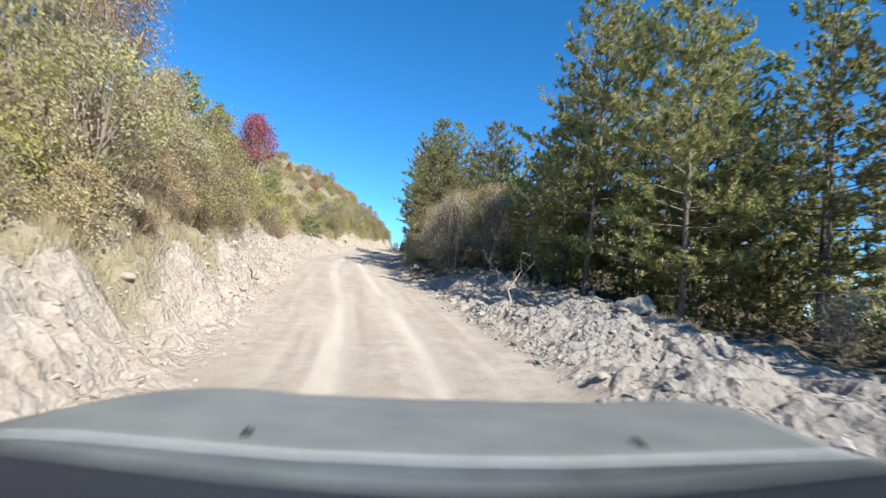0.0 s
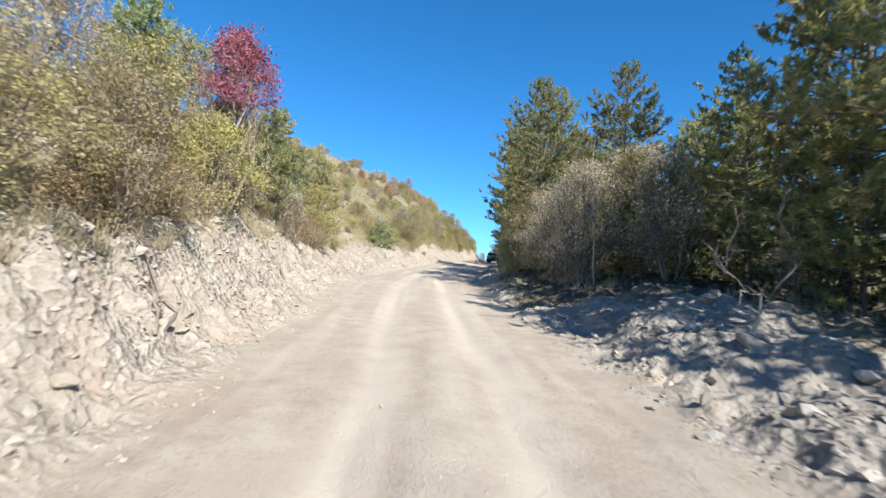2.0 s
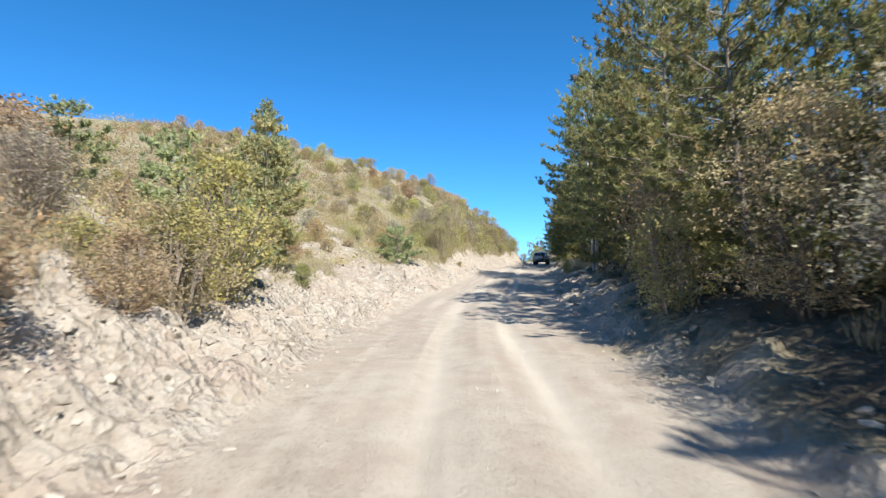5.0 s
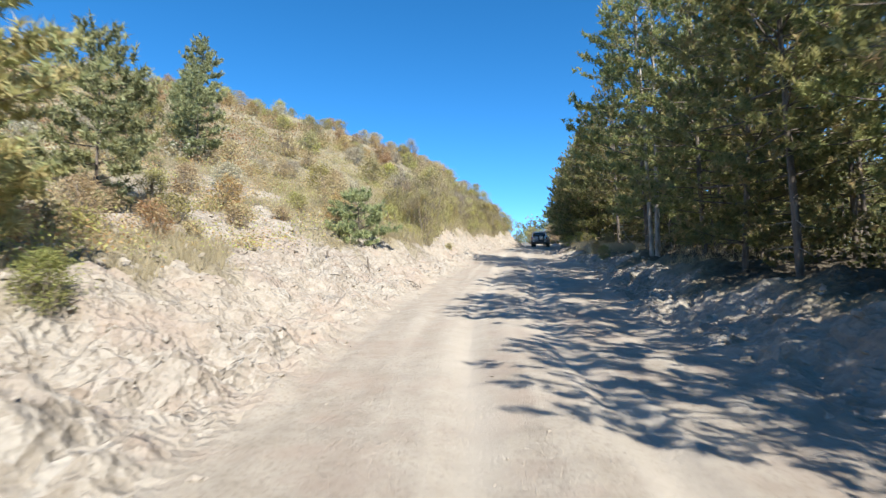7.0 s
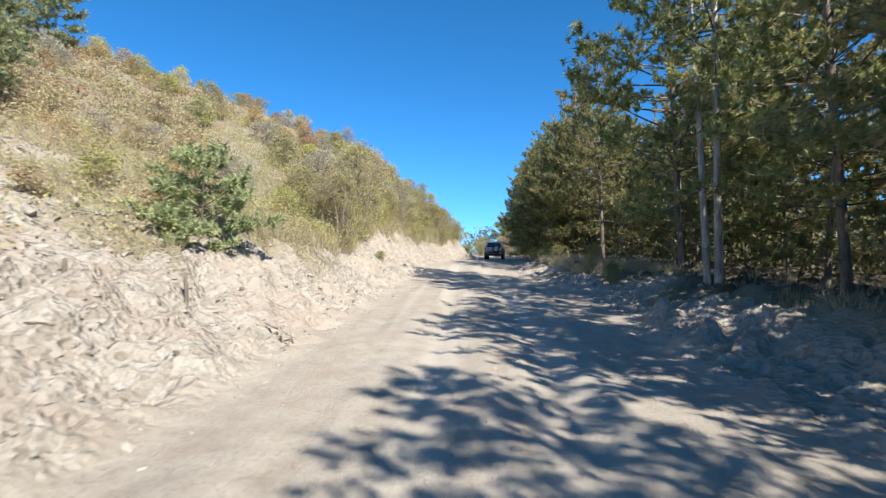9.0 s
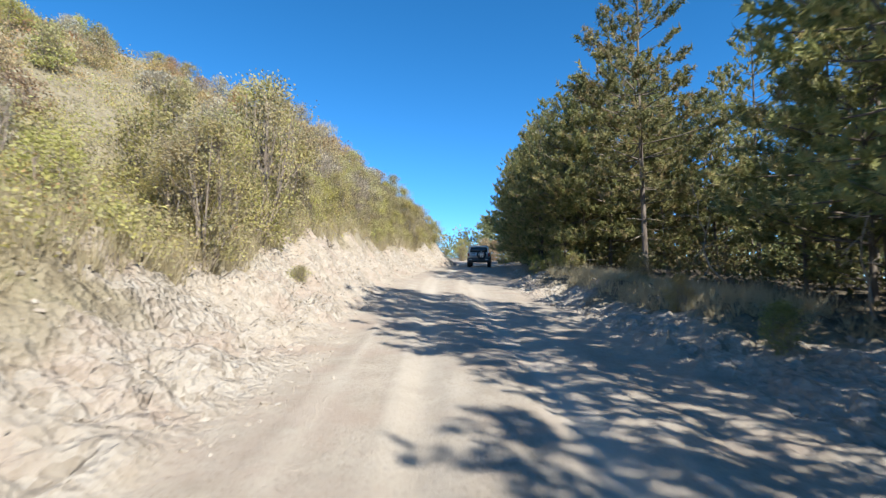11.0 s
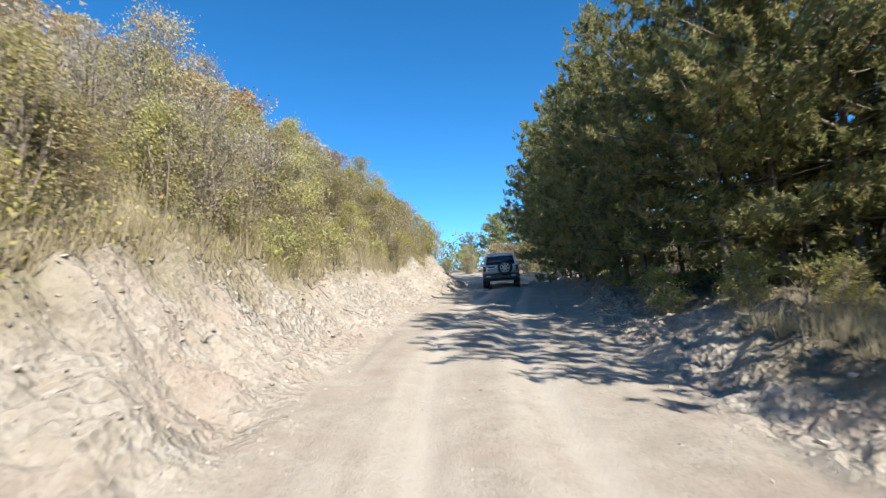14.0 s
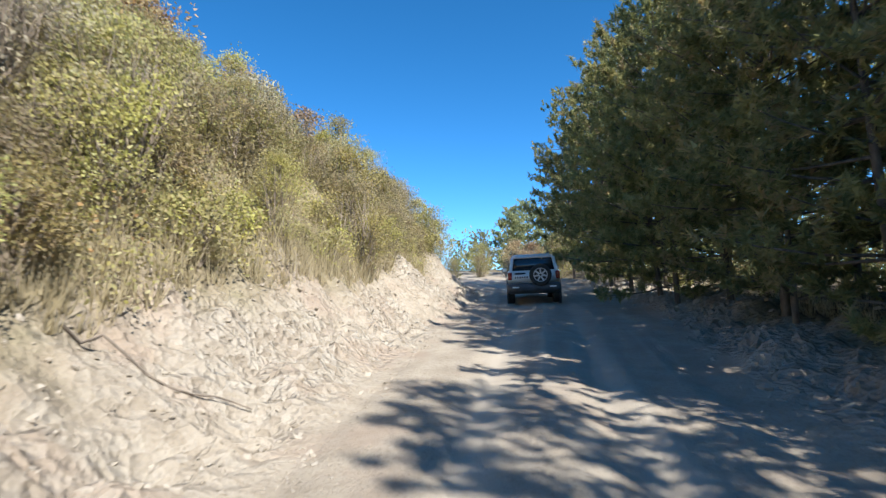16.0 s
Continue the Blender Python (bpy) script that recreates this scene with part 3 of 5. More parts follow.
def sapling(name, seed, tall, label, twisted=0.3, forks=7):
    """A leafless young tree: a thin crooked stem with forked bare twigs."""
    rng = np.random.default_rng(seed)
    sh = Shape()
    pts = [np.array([0, 0, -0.15])]
    for k in range(6):
        pts.append(pts[-1] + np.array([rng.normal(0, twisted * 0.12), rng.normal(0, twisted * 0.12), 0.19]) * tall)
    sh.tube(pts, [0.03, 0.026, 0.022, 0.018, 0.014, 0.01, 0.006], 5)
    twigs = Shape()
    for k in range(forks):
        b = pts[2 + k % 5] + rng.normal(0, 0.02, 3)
        way = unit(rng.normal(0, 1, 3) + np.array([0, 0, 0.4]))
        e = b + way * tall * rng.uniform(0.12, 0.28)
        twigs.tube([b, (b + e) / 2 + rng.normal(0, 0.03, 3) * tall * 0.3, e], [0.012, 0.009, 0.005], 3)
        for _ in range(4):
            c = b + (e - b) * rng.uniform(0.3, 1)
            twigs.tube([c, c + unit(way + rng.normal(0, 0.8, 3)) * tall * rng.uniform(0.06, 0.14)], [0.007, 0.003], 3)
    thing = tagged(new(name), label, "sapling")
    part("stem", sh.mesh("stem", True), DEAD, thing)
    tagged(part("twigwork", twigs.mesh("twigwork"), DEAD, thing), kind="stuff")
    return thing


def on_ground(x, y):
    return float(height(np.array([x]), np.array([y]))[0])


PLANTED = set()


def planted(thing, x, y, turn=0.0, scale=1.0, sink=0.0, squat=1.0):
    m = Matrix.Translation((x, y, on_ground(x, y) - sink)) @ Matrix.Rotation(turn, 4, "Z") @ Matrix.Diagonal((scale, scale, scale * squat, 1))
    if thing.name not in PLANTED:
        PLANTED.add(thing.name)
        thing.matrix_basis = m
        return thing
    loc, rot, sca = m.decompose()
    ob = copy_thing(thing, Matrix.LocRotScale(loc, rot, None))
    ob.scale = sca
    return ob


# ---- the ground: one sheet to the horizon
ground = ground_sheet("ground", bands((-1600, -200, 140), (-200, -40, 10), (-40, -12, 0.8), (-12, -7, 0.3), (-7, -2.3, 0.115), (-2.3, 2.3, 0.1), (2.3, 6.2, 0.115), (6.2, 6.5, 0.15), (6.5, 12, 0.3), (12, 40, 1.4), (40, 200, 10), (200, 1600, 140)),
                      bands((-250, -12, 12), (-12, 0, 0.4), (0, 92, 0.14), (92, 102, 0.25), (102, 160, 1.5), (160, 400, 20), (400, 3000, 200)), EARTH)
tagged(ground, "pale stony dirt road cut into a dry grassy hillside", "ground", kind="structure")


# ---- pines
rng = np.random.default_rng(7)
FOREST = "tall dark green pine in the dense roadside stand"
PINES = [pine("pine_tree", 11, 11.5, 3.1, 0.10, FOREST, needles=12, dense=1.2), pine("pine_tree", 12, 12.5, 2.8, 0.12, FOREST, needles=12, dense=1.2), pine("pine_tree", 13, 10.0, 3.0, 0.05, FOREST, needles=12, dense=1.2),
         pine("pine_tree", 14, 11.0, 2.7, 0.2, FOREST, needles=12, dense=1.2)]
BACK = [pine("pine_tree", 21, 12.0, 2.8, 0.2, FOREST, dense=0.5, needles=4, heart=6, fine=0.06), pine("pine_tree", 22, 11.0, 2.6, 0.12, FOREST, dense=0.5, needles=4, heart=6, fine=0.06)]
MID = [pine("pine_tree", 23, 12.0, 2.9, 0.12, FOREST, dense=0.95, needles=6, heart=6, fine=0.042), pine("pine_tree", 24, 10.5, 3.0, 0.08, FOREST, dense=0.95, needles=6, heart=6, fine=0.042)]
YOUNG = [pine("young_pine", 31, 6.5, 2.5, 0.02, "young bushy dark green pine with branches down to the ground", needles=17, dense=1.25, heart=7, fine=0.027),
         pine("young_pine", 32, 8.0, 2.7, 0.03, "young bushy dark green pine with branches down to the ground", needles=17, dense=1.25, heart=7, fine=0.027)]
SMALL = [pine("small_pine", 41, 3.2, 1.2, 0.04, "small blue-green pine on the dry hillside", PINE_BLUE, dense=1.5, needles=16),
         pine("small_pine", 42, 4.6, 1.5, 0.06, "small blue-green pine on the dry hillside", PINE_BLUE, dense=1.8, needles=16)]
TWIN = pine("twin_stemmed_pine", 51, 13.0, 2.8, 0.36, "tall pine with two pale grey stems", bark=PALE_BARK, dense=0.9, needles=14, double=True, girth=0.0075)
BUSHY = pine("bushy_pine", 43, 2.5, 1.65, 0.0, "low round bushy green pine on the bank", PINE_BLUE, dense=2.2, needles=16)
LARCH = pine("pale_pine", 52, 5.2, 1.9, 0.04, "young pale green pine above the roadside bank", PINE_PALE, dense=1.5, needles=16)
GOLDEN = pine("yellowing_pine", 53, 5.2, 1.45, 0.06, "young pine with yellow and orange turning needles", LARCH_LEAF, dense=2.0, needles=15)

# which pine, x, y, scale
STAND_A = [
    (5, 15.4, 46.0, 1.1), (4, 18.2, 47.5, 1.0),
    (4, 11.58, 26.5, 1.3), (5, 13.26, 21.0, 1.1), (0, 8.31, 13.6, 0.95), (5, 12.08, 10.0, 1.0), (2, 10.84, 5.0, 0.9), (0, 7.20, 18.0, 1.05), (1, 7.7, 21.6, 0.75), (2, 6.92, 23.8, 0.58),
    (3, 8.06, 30.5, 0.5), (2, 7.6, 25.5, 0.5), (2, 4.08, 31.8, 0.58), (2, 3.32, 35.0, 0.84), (0, 6.71, 34.5, 0.84), (0, 3.50, 40.3, 0.92),
]
STAND_B = [
    (1, 5.44, 44.5, 0.95), (4, 8.82, 42.0, 0.85), (3, 3.75, 46.0, 0.9), (2, 4.2, 49.2, 0.95), (1, 4.8, 53.0, 0.9), (0, 4.85, 59.0, 1.08), (4, 10.13, 61.0, 0.9), (5, 11.56, 66.0, 1.0),
    (2, 6.11, 55.2, 0.85), (3, 8.32, 61.5, 0.72), (2, 7.48, 92.6, 0.9), (1, 9.21, 64.5, 0.8), (4, 7.89, 50.5, 0.9), (4, 9.30, 55.5, 0.9),
]
STAND_C = [
    (3, 7.0, 72.0, 1.12), (2, 12.6, 82.4, 1.05), (2, 10.8, 85.0, 1.05), (0, 13.6, 78.2, 0.8),
    (4, 13.74, 15.0, 1.1), (4, 15.27, 9.0, 1.1), (5, 11.17, 16.5, 1.0), (0, 8.18, 82.6, 0.98), (2, 7.22, 87.0, 0.95), (1, 8.66, 91.0, 0.95), (5, 10.03, 88.4, 0.95), (4, 9.10, 95.5, 0.95),
    (4, 10.10, 99.5, 1.0), (5, 10.50, 103.6, 1.2), (4, 10.10, 109.0, 1.0), (4, 11.16, 81.0, 1.0),
]
FRONT = STAND_A + STAND_B + STAND_C
for k, x, y, s in FRONT:
    tagged(planted((PINES + MID)[k], x, y, rng.random() * 6.28, s), group="pines in the roadside stand")
for k, x, y, s in [(0, 7.4, 63.0, 1.15), (0, 8.2, 65.8, 0.9), (1, 13.6, 17.0, 0.85), (0, 15.2, 17.5, 1.0), (1, 10.6, 77.6, 0.85), (1, 11.8, 80.5, 1.15), (0, 4.5, 38.2, 0.65), (0, 5.0, 36.0, 0.65), (0, 4.6, 47.6, 0.6), (0, 6.2, 40.8, 0.75), (0, 9.6, 19.2, 0.95), (0, 7.0, 20.2, 0.7), (1, 10.4, 16.2, 0.95), (0, 8.4, 22.8, 0.7), (1, 7.3, 79.4, 1.1), (1, 6.55, 80.2, 1.1), (1, 10.13, 78.4, 1.1), (0, 8.15, 79.8, 0.8), (1, 8.40, 96.8, 1.15), (1, 9.20, 100.8, 1.2), (1, 9.90, 104.8, 1.2), (1, 7.36, 91.4, 1.1), (1, 8.33, 78.6, 1.3), (1, 6.29, 83.6, 1.05), (0, 6.81, 86.2, 1.0), (1, 7.64, 89.4, 1.0), (0, 8.49, 93.6, 1.0), (0, 5.20, 27.8, 0.62), (0, 6.57, 26.4, 0.75), (0, 5.22, 42.6, 0.8), (0, 5.59, 51.0, 0.7), (0, 7.23, 58.0, 0.8)]:
    tagged(planted(YOUNG[k], x, y, rng.random() * 6.28, s), group="young pines by the road")
for k, x, y, s in [(0, 13.48, 75.0, 0.95), (1, 15.15, 80.0, 1.05), (0, 12.82, 70.0, 0.85)]:  # behind the clearing
    tagged(planted(MID[k], x, y, x * 7, s), group="pines in the roadside stand")
n = 0
for y in np.arange(2, 124, 4.7):
    for off in (12.0, 18.5):
        if 57 < y < 75:
            off += 3.5  # a clearing by the road
        x = float(centre(y)) + off + rng.uniform(-1.4, 1.4)
        tagged(planted((MID if 57 < y < 75 else BACK)[n % 2], x, y + rng.uniform(-1.6, 1.6), rng.random() * 6.28, rng.uniform(0.66, 0.88) * (1.1 if 57 < y < 75 else 1)), group="pines in the roadside stand")
        n += 1
for k, x, y, s in [(1, 10.00, 128.0, 1.3), (1, 12.50, 131.0, 1.5), (1, 14.00, 125.0, 1.4), (0, 7.50, 130.0, 1.2), (0, -11.02, 39.4, 1.05), (1, -12.9, 48.4, 1.05), (0, -11.4, 43.0, 0.8), (1, -21.21, 67.9, 0.8), (1, -16.4, 60.2, 1.0), (1, -9.66, 24.6, 0.9),
                   (0, -7.46, 36.0, 0.62), (0, -8.08, 35.2, 0.5), (1, -23.8, 74.6, 1.15), (0, -11.96, 36.2, 0.7), (0, -18.02, 62.5, 0.7)]:
    tagged(planted(SMALL[k], x, y, rng.random() * 6.28, s), group="small pines on the hillside")
planted(BUSHY, -7.3, 55.4, 2.0, 0.82, 0.25)
planted(TWIN, 4.35, 56.3, 2.2)
planted(GOLDEN, -8.75, 40.3, 0.4, 0.88)
planted(LARCH, -6.6, 26.7, 2.4, 0.62)

# ---- bushes
KINDS = {
    "olive": shrub("olive_shrub", 61, 2.0, 2.6, OLIVE_LEAF, "olive-green bush with yellowing leaves"),
    "olive_b": shrub("olive_shrub", 62, 3.2, 3.0, OLIVE_LEAF, "tall olive-green bush with yellowing leaves", 5600),
    "yellow": shrub("yellow_shrub", 63, 2.2, 2.5, YELLOW_LEAF, "bush in yellow autumn leaf above the bank"),
    "brown": shrub("brown_shrub", 65, 1.8, 2.4, BROWN_LEAF, "dry brown bush on the slope"),
    "rust": shrub("rust_shrub", 66, 1.3, 2.0, RUST_LEAF, "low rust-coloured bush on the slope", 2300),
    "grey": shrub("grey_shrub", 67, 2.6, 3.0, GREY_LEAF, "grey half-bare bush with dense twigs", 3600, 0.06, bare=0.4, stems=10),
    "green": shrub("green_shrub", 68, 1.7, 2.2, GREEN_LEAF, "low green bush beside the road"),
    "dwarf": shrub("dwarf_shrub", 69, 0.8, 1.4, BROWN_LEAF, "knee-high dry brown hillside bush", 1300, 0.065, stems=5),
    "dwarf_o": shrub("dwarf_shrub", 70, 0.9, 1.5, OLIVE_LEAF, "knee-high olive-green bush on the slope", 1400, 0.065, stems=5),
}
for k, (key, leaf, label) in enumerate((("olive", OLIVE_LEAF, "olive-green bush high on the slope"), ("yellow", YELLOW_LEAF, "yellowing bush high on the slope"), ("brown", BROWN_LEAF, "dry brown bush high on the slope"),
                                        ("grey", GREY_LEAF, "grey half-bare bush high on the slope"), ("green", GREEN_LEAF, "green bush high on the slope"), ("rust", RUST_LEAF, "rust-coloured bush high on the slope"))):
    KINDS["far_" + key] = shrub(key + "_shrub", 160 + k, 1.9, 2.4, leaf, label, 1700, 0.095, stems=5)
for k, (leaf, label) in enumerate(((MIXED_LEAF, "thick bush with green and yellow leaves along the bank"), (TAN_LEAF, "thick tan and brown bush along the bank"), (MIXED_LEAF, "thick bush with turning leaves along the bank"))):
    KINDS["hedge_%d" % k] = shrub("bank_shrub", 170 + k, (1.9, 2.1, 2.6)[k], (2.2, 2.4, 2.6)[k], leaf, label, 8500, 0.045, stems=9)
KINDS["grey_b"] = shrub("bare_thicket", 73, 3.9, 4.4, GREY_LEAF, "dense grey-brown thicket of nearly bare twigs", 9000, 0.05, bare=0.31, stems=9, bark=BARK)
KINDS["tan_b"] = shrub("tan_shrub", 74, 4.2, 3.6, BROWN_LEAF, "tall bush with thin tan leaves", 7500, 0.06, stems=7, bark=BARK)
RED = shrub("crimson_tree", 71, 5.4, 3.0, RED_LEAF, "small tree with crimson autumn leaves", 6500, 0.075, category="tree", low=0.55)
ROUND = shrub("autumn_tree", 72, 5.0, 4.4, BROWN_LEAF, "broad small tree with thinning brown and orange leaves", 11500, 0.062, stems=10, category="tree", low=0.1)


def bush(kind, x, y, s=1.0):
    low = rng.uniform(0.7, 1.0) if kind.startswith("far_") else rng.uniform(0.85, 1.1)
    return tagged(planted(KINDS[kind], x, y, rng.random() * 6.28, s, 0.05, low), group="bushes on the hillside")


planted(RED, -5.95, 22.7, 0.6, 1.02, 0.0, 0.82)
for x, y, turn, s in [(-7.30, 13.2, 0.3, 1.0), (-9.33, 8.6, 1.9, 1.0), (-10.22, 17.0, 4.1, 0.95), (-8.95, 20.6, 5.2, 0.8), (-8.16, 4.6, 2.9, 0.9)]:
    tagged(planted(ROUND, x, y, turn, s), group="autumn trees above the bank")
BUSHES_A = [
    ("olive_b", -6.17, 19.6, 1.1), ("hedge_1", -5.40, 18.0, 1.2), ("hedge_0", -5.73, 21.4, 1.25), ("yellow", -6.59, 23.2, 1.1), ("olive_b", -7.98, 24.0, 1.2), ("olive_b", -5.85, 6.5, 1.2), ("hedge_2", -5.37, 3.5, 1.0), ("hedge_1", -5.53, 9.6, 1.4),
    ("grey", -6.23, 16.3, 1.1), ("hedge_1", -6.77, 14.6, 1.5), ("hedge_1", -5.35, 15.4, 1.2), ("hedge_2", -7.52, 10.8, 1.5), ("brown", -5.91, 11.6, 1.2), ("brown", -5.99, 28.0, 0.7), ("hedge_0", -6.42, 32.0, 1.1), ("yellow", -7.09, 34.2, 1.4),
    ("brown", -5.95, 30.2, 0.6), ("grey", -8.14, 31.0, 0.7), ("brown", -11.85, 46.5, 0.8), ("green", -7.60, 40.5, 0.5), ("grey", -11.20, 95.6, 0.9), ("brown", -11.90, 96.4, 0.9), ("hedge_2", -5.44, 66.0, 1.4),
]
BUSHES_B = [
    ("grey_b", -10.2, 96.4, 0.8), ("dwarf_o", -4.3, 65.6, 0.45), ("tan_b", -6.4, 23.6, 0.75), ("grey", -6.1, 27.6, 0.75),
    ("tan_b", -6.36, 71.6, 0.9), ("grey", -5.12, 74.5, 1.0), ("hedge_2", -5.65, 69.0, 1.3), ("hedge_0", -4.84, 81.0, 1.2), ("tan_b", -6.23, 81.6, 1.0), ("grey", -4.27, 78.4, 1.0), ("grey", -4.42, 82.8, 1.0), ("hedge_0", -3.60, 85.0, 1.1),
    ("olive", -3.17, 88.0, 1.0), ("olive", -4.38, 87.0, 1.0), ("yellow", -5.70, 95.4, 1.1), ("yellow", -1.53, 92.0, 1.0), ("olive", -1.10, 96.0, 1.0), ("yellow", -2.70, 99.0, 1.1), ("olive", -0.90, 98.6, 1.0), ("olive", 0.90, 99.0, 1.0),
    ("yellow", 1.30, 102.5, 1.0), ("hedge_2", -5.54, 63.0, 1.0), ("grey_b", 3.59, 27.2, 0.95), ("grey_b", 3.14, 29.6, 0.9), ("tan_b", 4.46, 30.8, 1.15), ("tan_b", 3.09, 32.8, 1.0), ("tan_b", 5.62, 28.6, 1.1),
]
BUSHES_C = [
    ("olive", 2.14, 36.0, 1.1), ("tan_b", 2.56, 37.6, 0.9), ("grey_b", 5.55, 25.4, 0.9), ("grey", 9.9, 10.0, 0.6), ("grey", 7.08, 22.0, 0.8), ("olive", 8.09, 32.6, 1.5), ("green", 5.32, 77.8, 0.6),
    ("yellow", 5.50, 75.8, 0.5), ("green", 5.15, 80.5, 0.7), ("olive", 5.82, 70.0, 0.6), ("green", 3.16, 60.0, 0.4), ("yellow", 3.65, 63.5, 0.35), ("olive", 10.00, 112.0, 1.4), ("brown", 9.50, 117.0, 1.4), ("brown", 12.10, 110.0, 1.5),
    ("olive_b", 11.50, 115.0, 0.9), ("brown", 9.10, 121.0, 1.5), ("olive", 6.90, 126.0, 1.6), ("olive", 6.10, 121.0, 0.9), ("grey", 7.10, 113.0, 0.8), ("olive", 3.50, 119.0, 1.0), ("brown", 1.90, 116.0, 1.0),
]
SPECIAL = BUSHES_A + BUSHES_B + BUSHES_C
for kind, x, y, s in SPECIAL:
    bush(kind, x, y, s)
for y in np.arange(61, 101, 0.95):
    u = float(lie(y, 0) + lie(y, 1)) + rng.uniform(-0.1, 0.9)
    kind = ("hedge_0", "hedge_1", "hedge_2", "hedge_0", "hedge_2", "dwarf_o", "olive")[rng.integers(7)]
    bush(kind, float(centre(y)) - u, y + rng.uniform(-0.5, 0.5), rng.uniform(0.6, 1.0))
for y in np.arange(0, 34, 2.2):
    bush(("olive", "dwarf_o", "brown", "dwarf")[rng.integers(4)], float(centre(y)) - float(lie(y, 0) + lie(y, 1)) - rng.uniform(-0.1, 0.6), y, rng.uniform(0.55, 0.8))
for y in np.arange(79, 106, 0.8):  # the thicket on the steep slope
    u = float(lie(y, 0) + lie(y, 1)) + rng.uniform(1.0, 4.2)
    bush(("hedge_2", "hedge_1", "hedge_0", "hedge_2", "olive", "yellow")[rng.integers(6)], float(centre(y)) - u, y + rng.uniform(-0.4, 0.4), rng.uniform(0.7, 1.0) )
placed = [(x, y) for _, x, y, _ in SPECIAL]
zones = [(-4, 33, -0.4, -17, 54, ("olive", "yellow", "brown", "grey", "olive", "green")), (33, 62, -1.6, -17, 66, ("brown", "rust", "dwarf", "dwarf_o", "grey", "dwarf", "olive", "dwarf_o")),
         (60, 112, -0.9, -15, 52, ("yellow", "olive", "brown", "grey", "olive", "rust", "grey"))]
for y0, y1, near, far, count, kinds in zones:
    tries = 0
    while count and tries < 4000:
        tries += 1
        y, u = rng.uniform(y0, y1), near + (far - near) * rng.random() ** 1.6
        x = float(centre(y)) - float(lie(y, 0) + lie(y, 1)) + u
        gap = 1.2 if u > -8 else 1.9
        if any((x - a) ** 2 + (y - b) ** 2 < gap * gap for a, b in placed):
            continue
        placed.append((x, y))
        kind = kinds[rng.integers(len(kinds))]
        bush("far_" + kind if u < -3.5 and "far_" + kind in KINDS else kind, x, y, (0.75 if u < -6 and y < 62 else 1.0) * rng.uniform(0.65, 1.1) * (0.7 if u > -1.2 else 1.0))
        count -= 1

for _ in range(64):  # the upper slope, up to the skyline
    y, u = rng.uniform(28, 76), rng.uniform(8, 30)
    bush(("far_brown", "far_rust", "far_olive", "far_grey", "far_brown")[rng.integers(5)], float(centre(y)) - float(lie(y, 0) + lie(y, 1)) - u, y, rng.uniform(0.45, 0.95))

for _ in range(30):  # the shoulder of the hill above the bend
    y, u = rng.uniform(89, 105), rng.uniform(4.5, 13)
    bush(("far_olive", "far_brown", "far_yellow", "far_rust", "far_grey", "far_olive")[rng.integers(6)], float(centre(y)) - float(lie(y, 0) + lie(y, 1)) - u, y, rng.uniform(0.8, 1.2))
for _ in range(70):
    y, u = rng.uniform(66, 94), rng.uniform(8, 32)
    bush(("far_brown", "far_rust", "far_olive", "far_grey", "far_brown", "far_yellow")[rng.integers(6)], float(centre(y)) - float(lie(y, 0) + lie(y, 1)) - u, y, rng.uniform(0.55, 0.95))
for k, (x, y, tall, crooked) in enumerate([(3.96, 18.4, 1.9, 0.9), (3.85, 15.4, 1.7, 0.8), (5.45, 20.6, 2.2, 0.8), (3.8, 26.5, 4.2, 0.15), (6.36, 66.0, 2.2, 0.5), (5.51, 58.6, 2.4, 0.5), (5.92, 61.4, 2.0, 0.4)]):
    planted(sapling("bare_sapling", 80 + k, tall, "leafless pale grey sapling at the edge of the pines", crooked), x, y)

for thing in KINDS.values():  # kinds that found no place
    if thing.name not in PLANTED:
        for ob in list(thing.children) + [thing]:
            bpy.data.objects.remove(ob)

# ---- undergrowth and the woods behind, grass
def leafy_mass(name, spots, leaf, size, per, girth, label, category, flat=0.8):
    """Clumps of leaves about the given places, in one mesh."""
    sh = Shape()
    tone = np.repeat(rng.random(len(spots)), per)
    spots = np.repeat(np.asarray(spots, float), per, 0)
    off = np.clip(rng.normal(0, 1, spots.shape), -1.7, 1.7) * spots[:, 3:4] * girth
    at = spots[:, :3] + off[:, :3] * (1, 1, flat)
    way = unit(rng.normal(0, 1, at.shape) + (0, 0, 0.2))
    sh.blades(at, at + way * size * rng.uniform(0.6, 1.4, (len(at), 1)), size * rng.uniform(0.5, 0.8, len(at)), rng, True, tone)
    ob = part(name, sh.mesh(name), leaf)
    return tagged(ob, label, category, kind="stuff")


spots = []
for _ in range(820):
    y = rng.uniform(4, 122)
    x = float(centre(y)) + float(lie(y, 4) + lie(y, 5)) + 1.8 + 18 * rng.random() ** 1.5
    g = rng.uniform(0.5, 1.6)
    spots.append((x, y, on_ground(x, y) + g * 0.5, g))
leafy_mass("undergrowth", spots, leaf_material("undergrowth_leaves", (0.05, 0.06, 0.02), (0.10, 0.10, 0.035), (0.15, 0.11, 0.055), (0.08, 0.1, 0.03)), 0.16, 60, 0.5,
           "dark tangled undergrowth below the pines", "undergrowth")
spots = []
for _ in range(820):
    y = rng.uniform(-12, 175)
    x = float(centre(y)) + 21 + 54 * rng.random() ** 1.7
    h = rng.uniform(4.0, 9.0)
    ground_z = on_ground(x, y)
    for k in range(5):
        spots.append((x + rng.normal(0, 0.5), y + rng.normal(0, 0.5), ground_z + h * (0.12 + 0.2 * k), 1.7 - 0.24 * k))
leafy_mass("far_woods", spots, PINE_LEAF, 0.5, 20, 0.8, "dense dark pine wood in the distance", "woods")

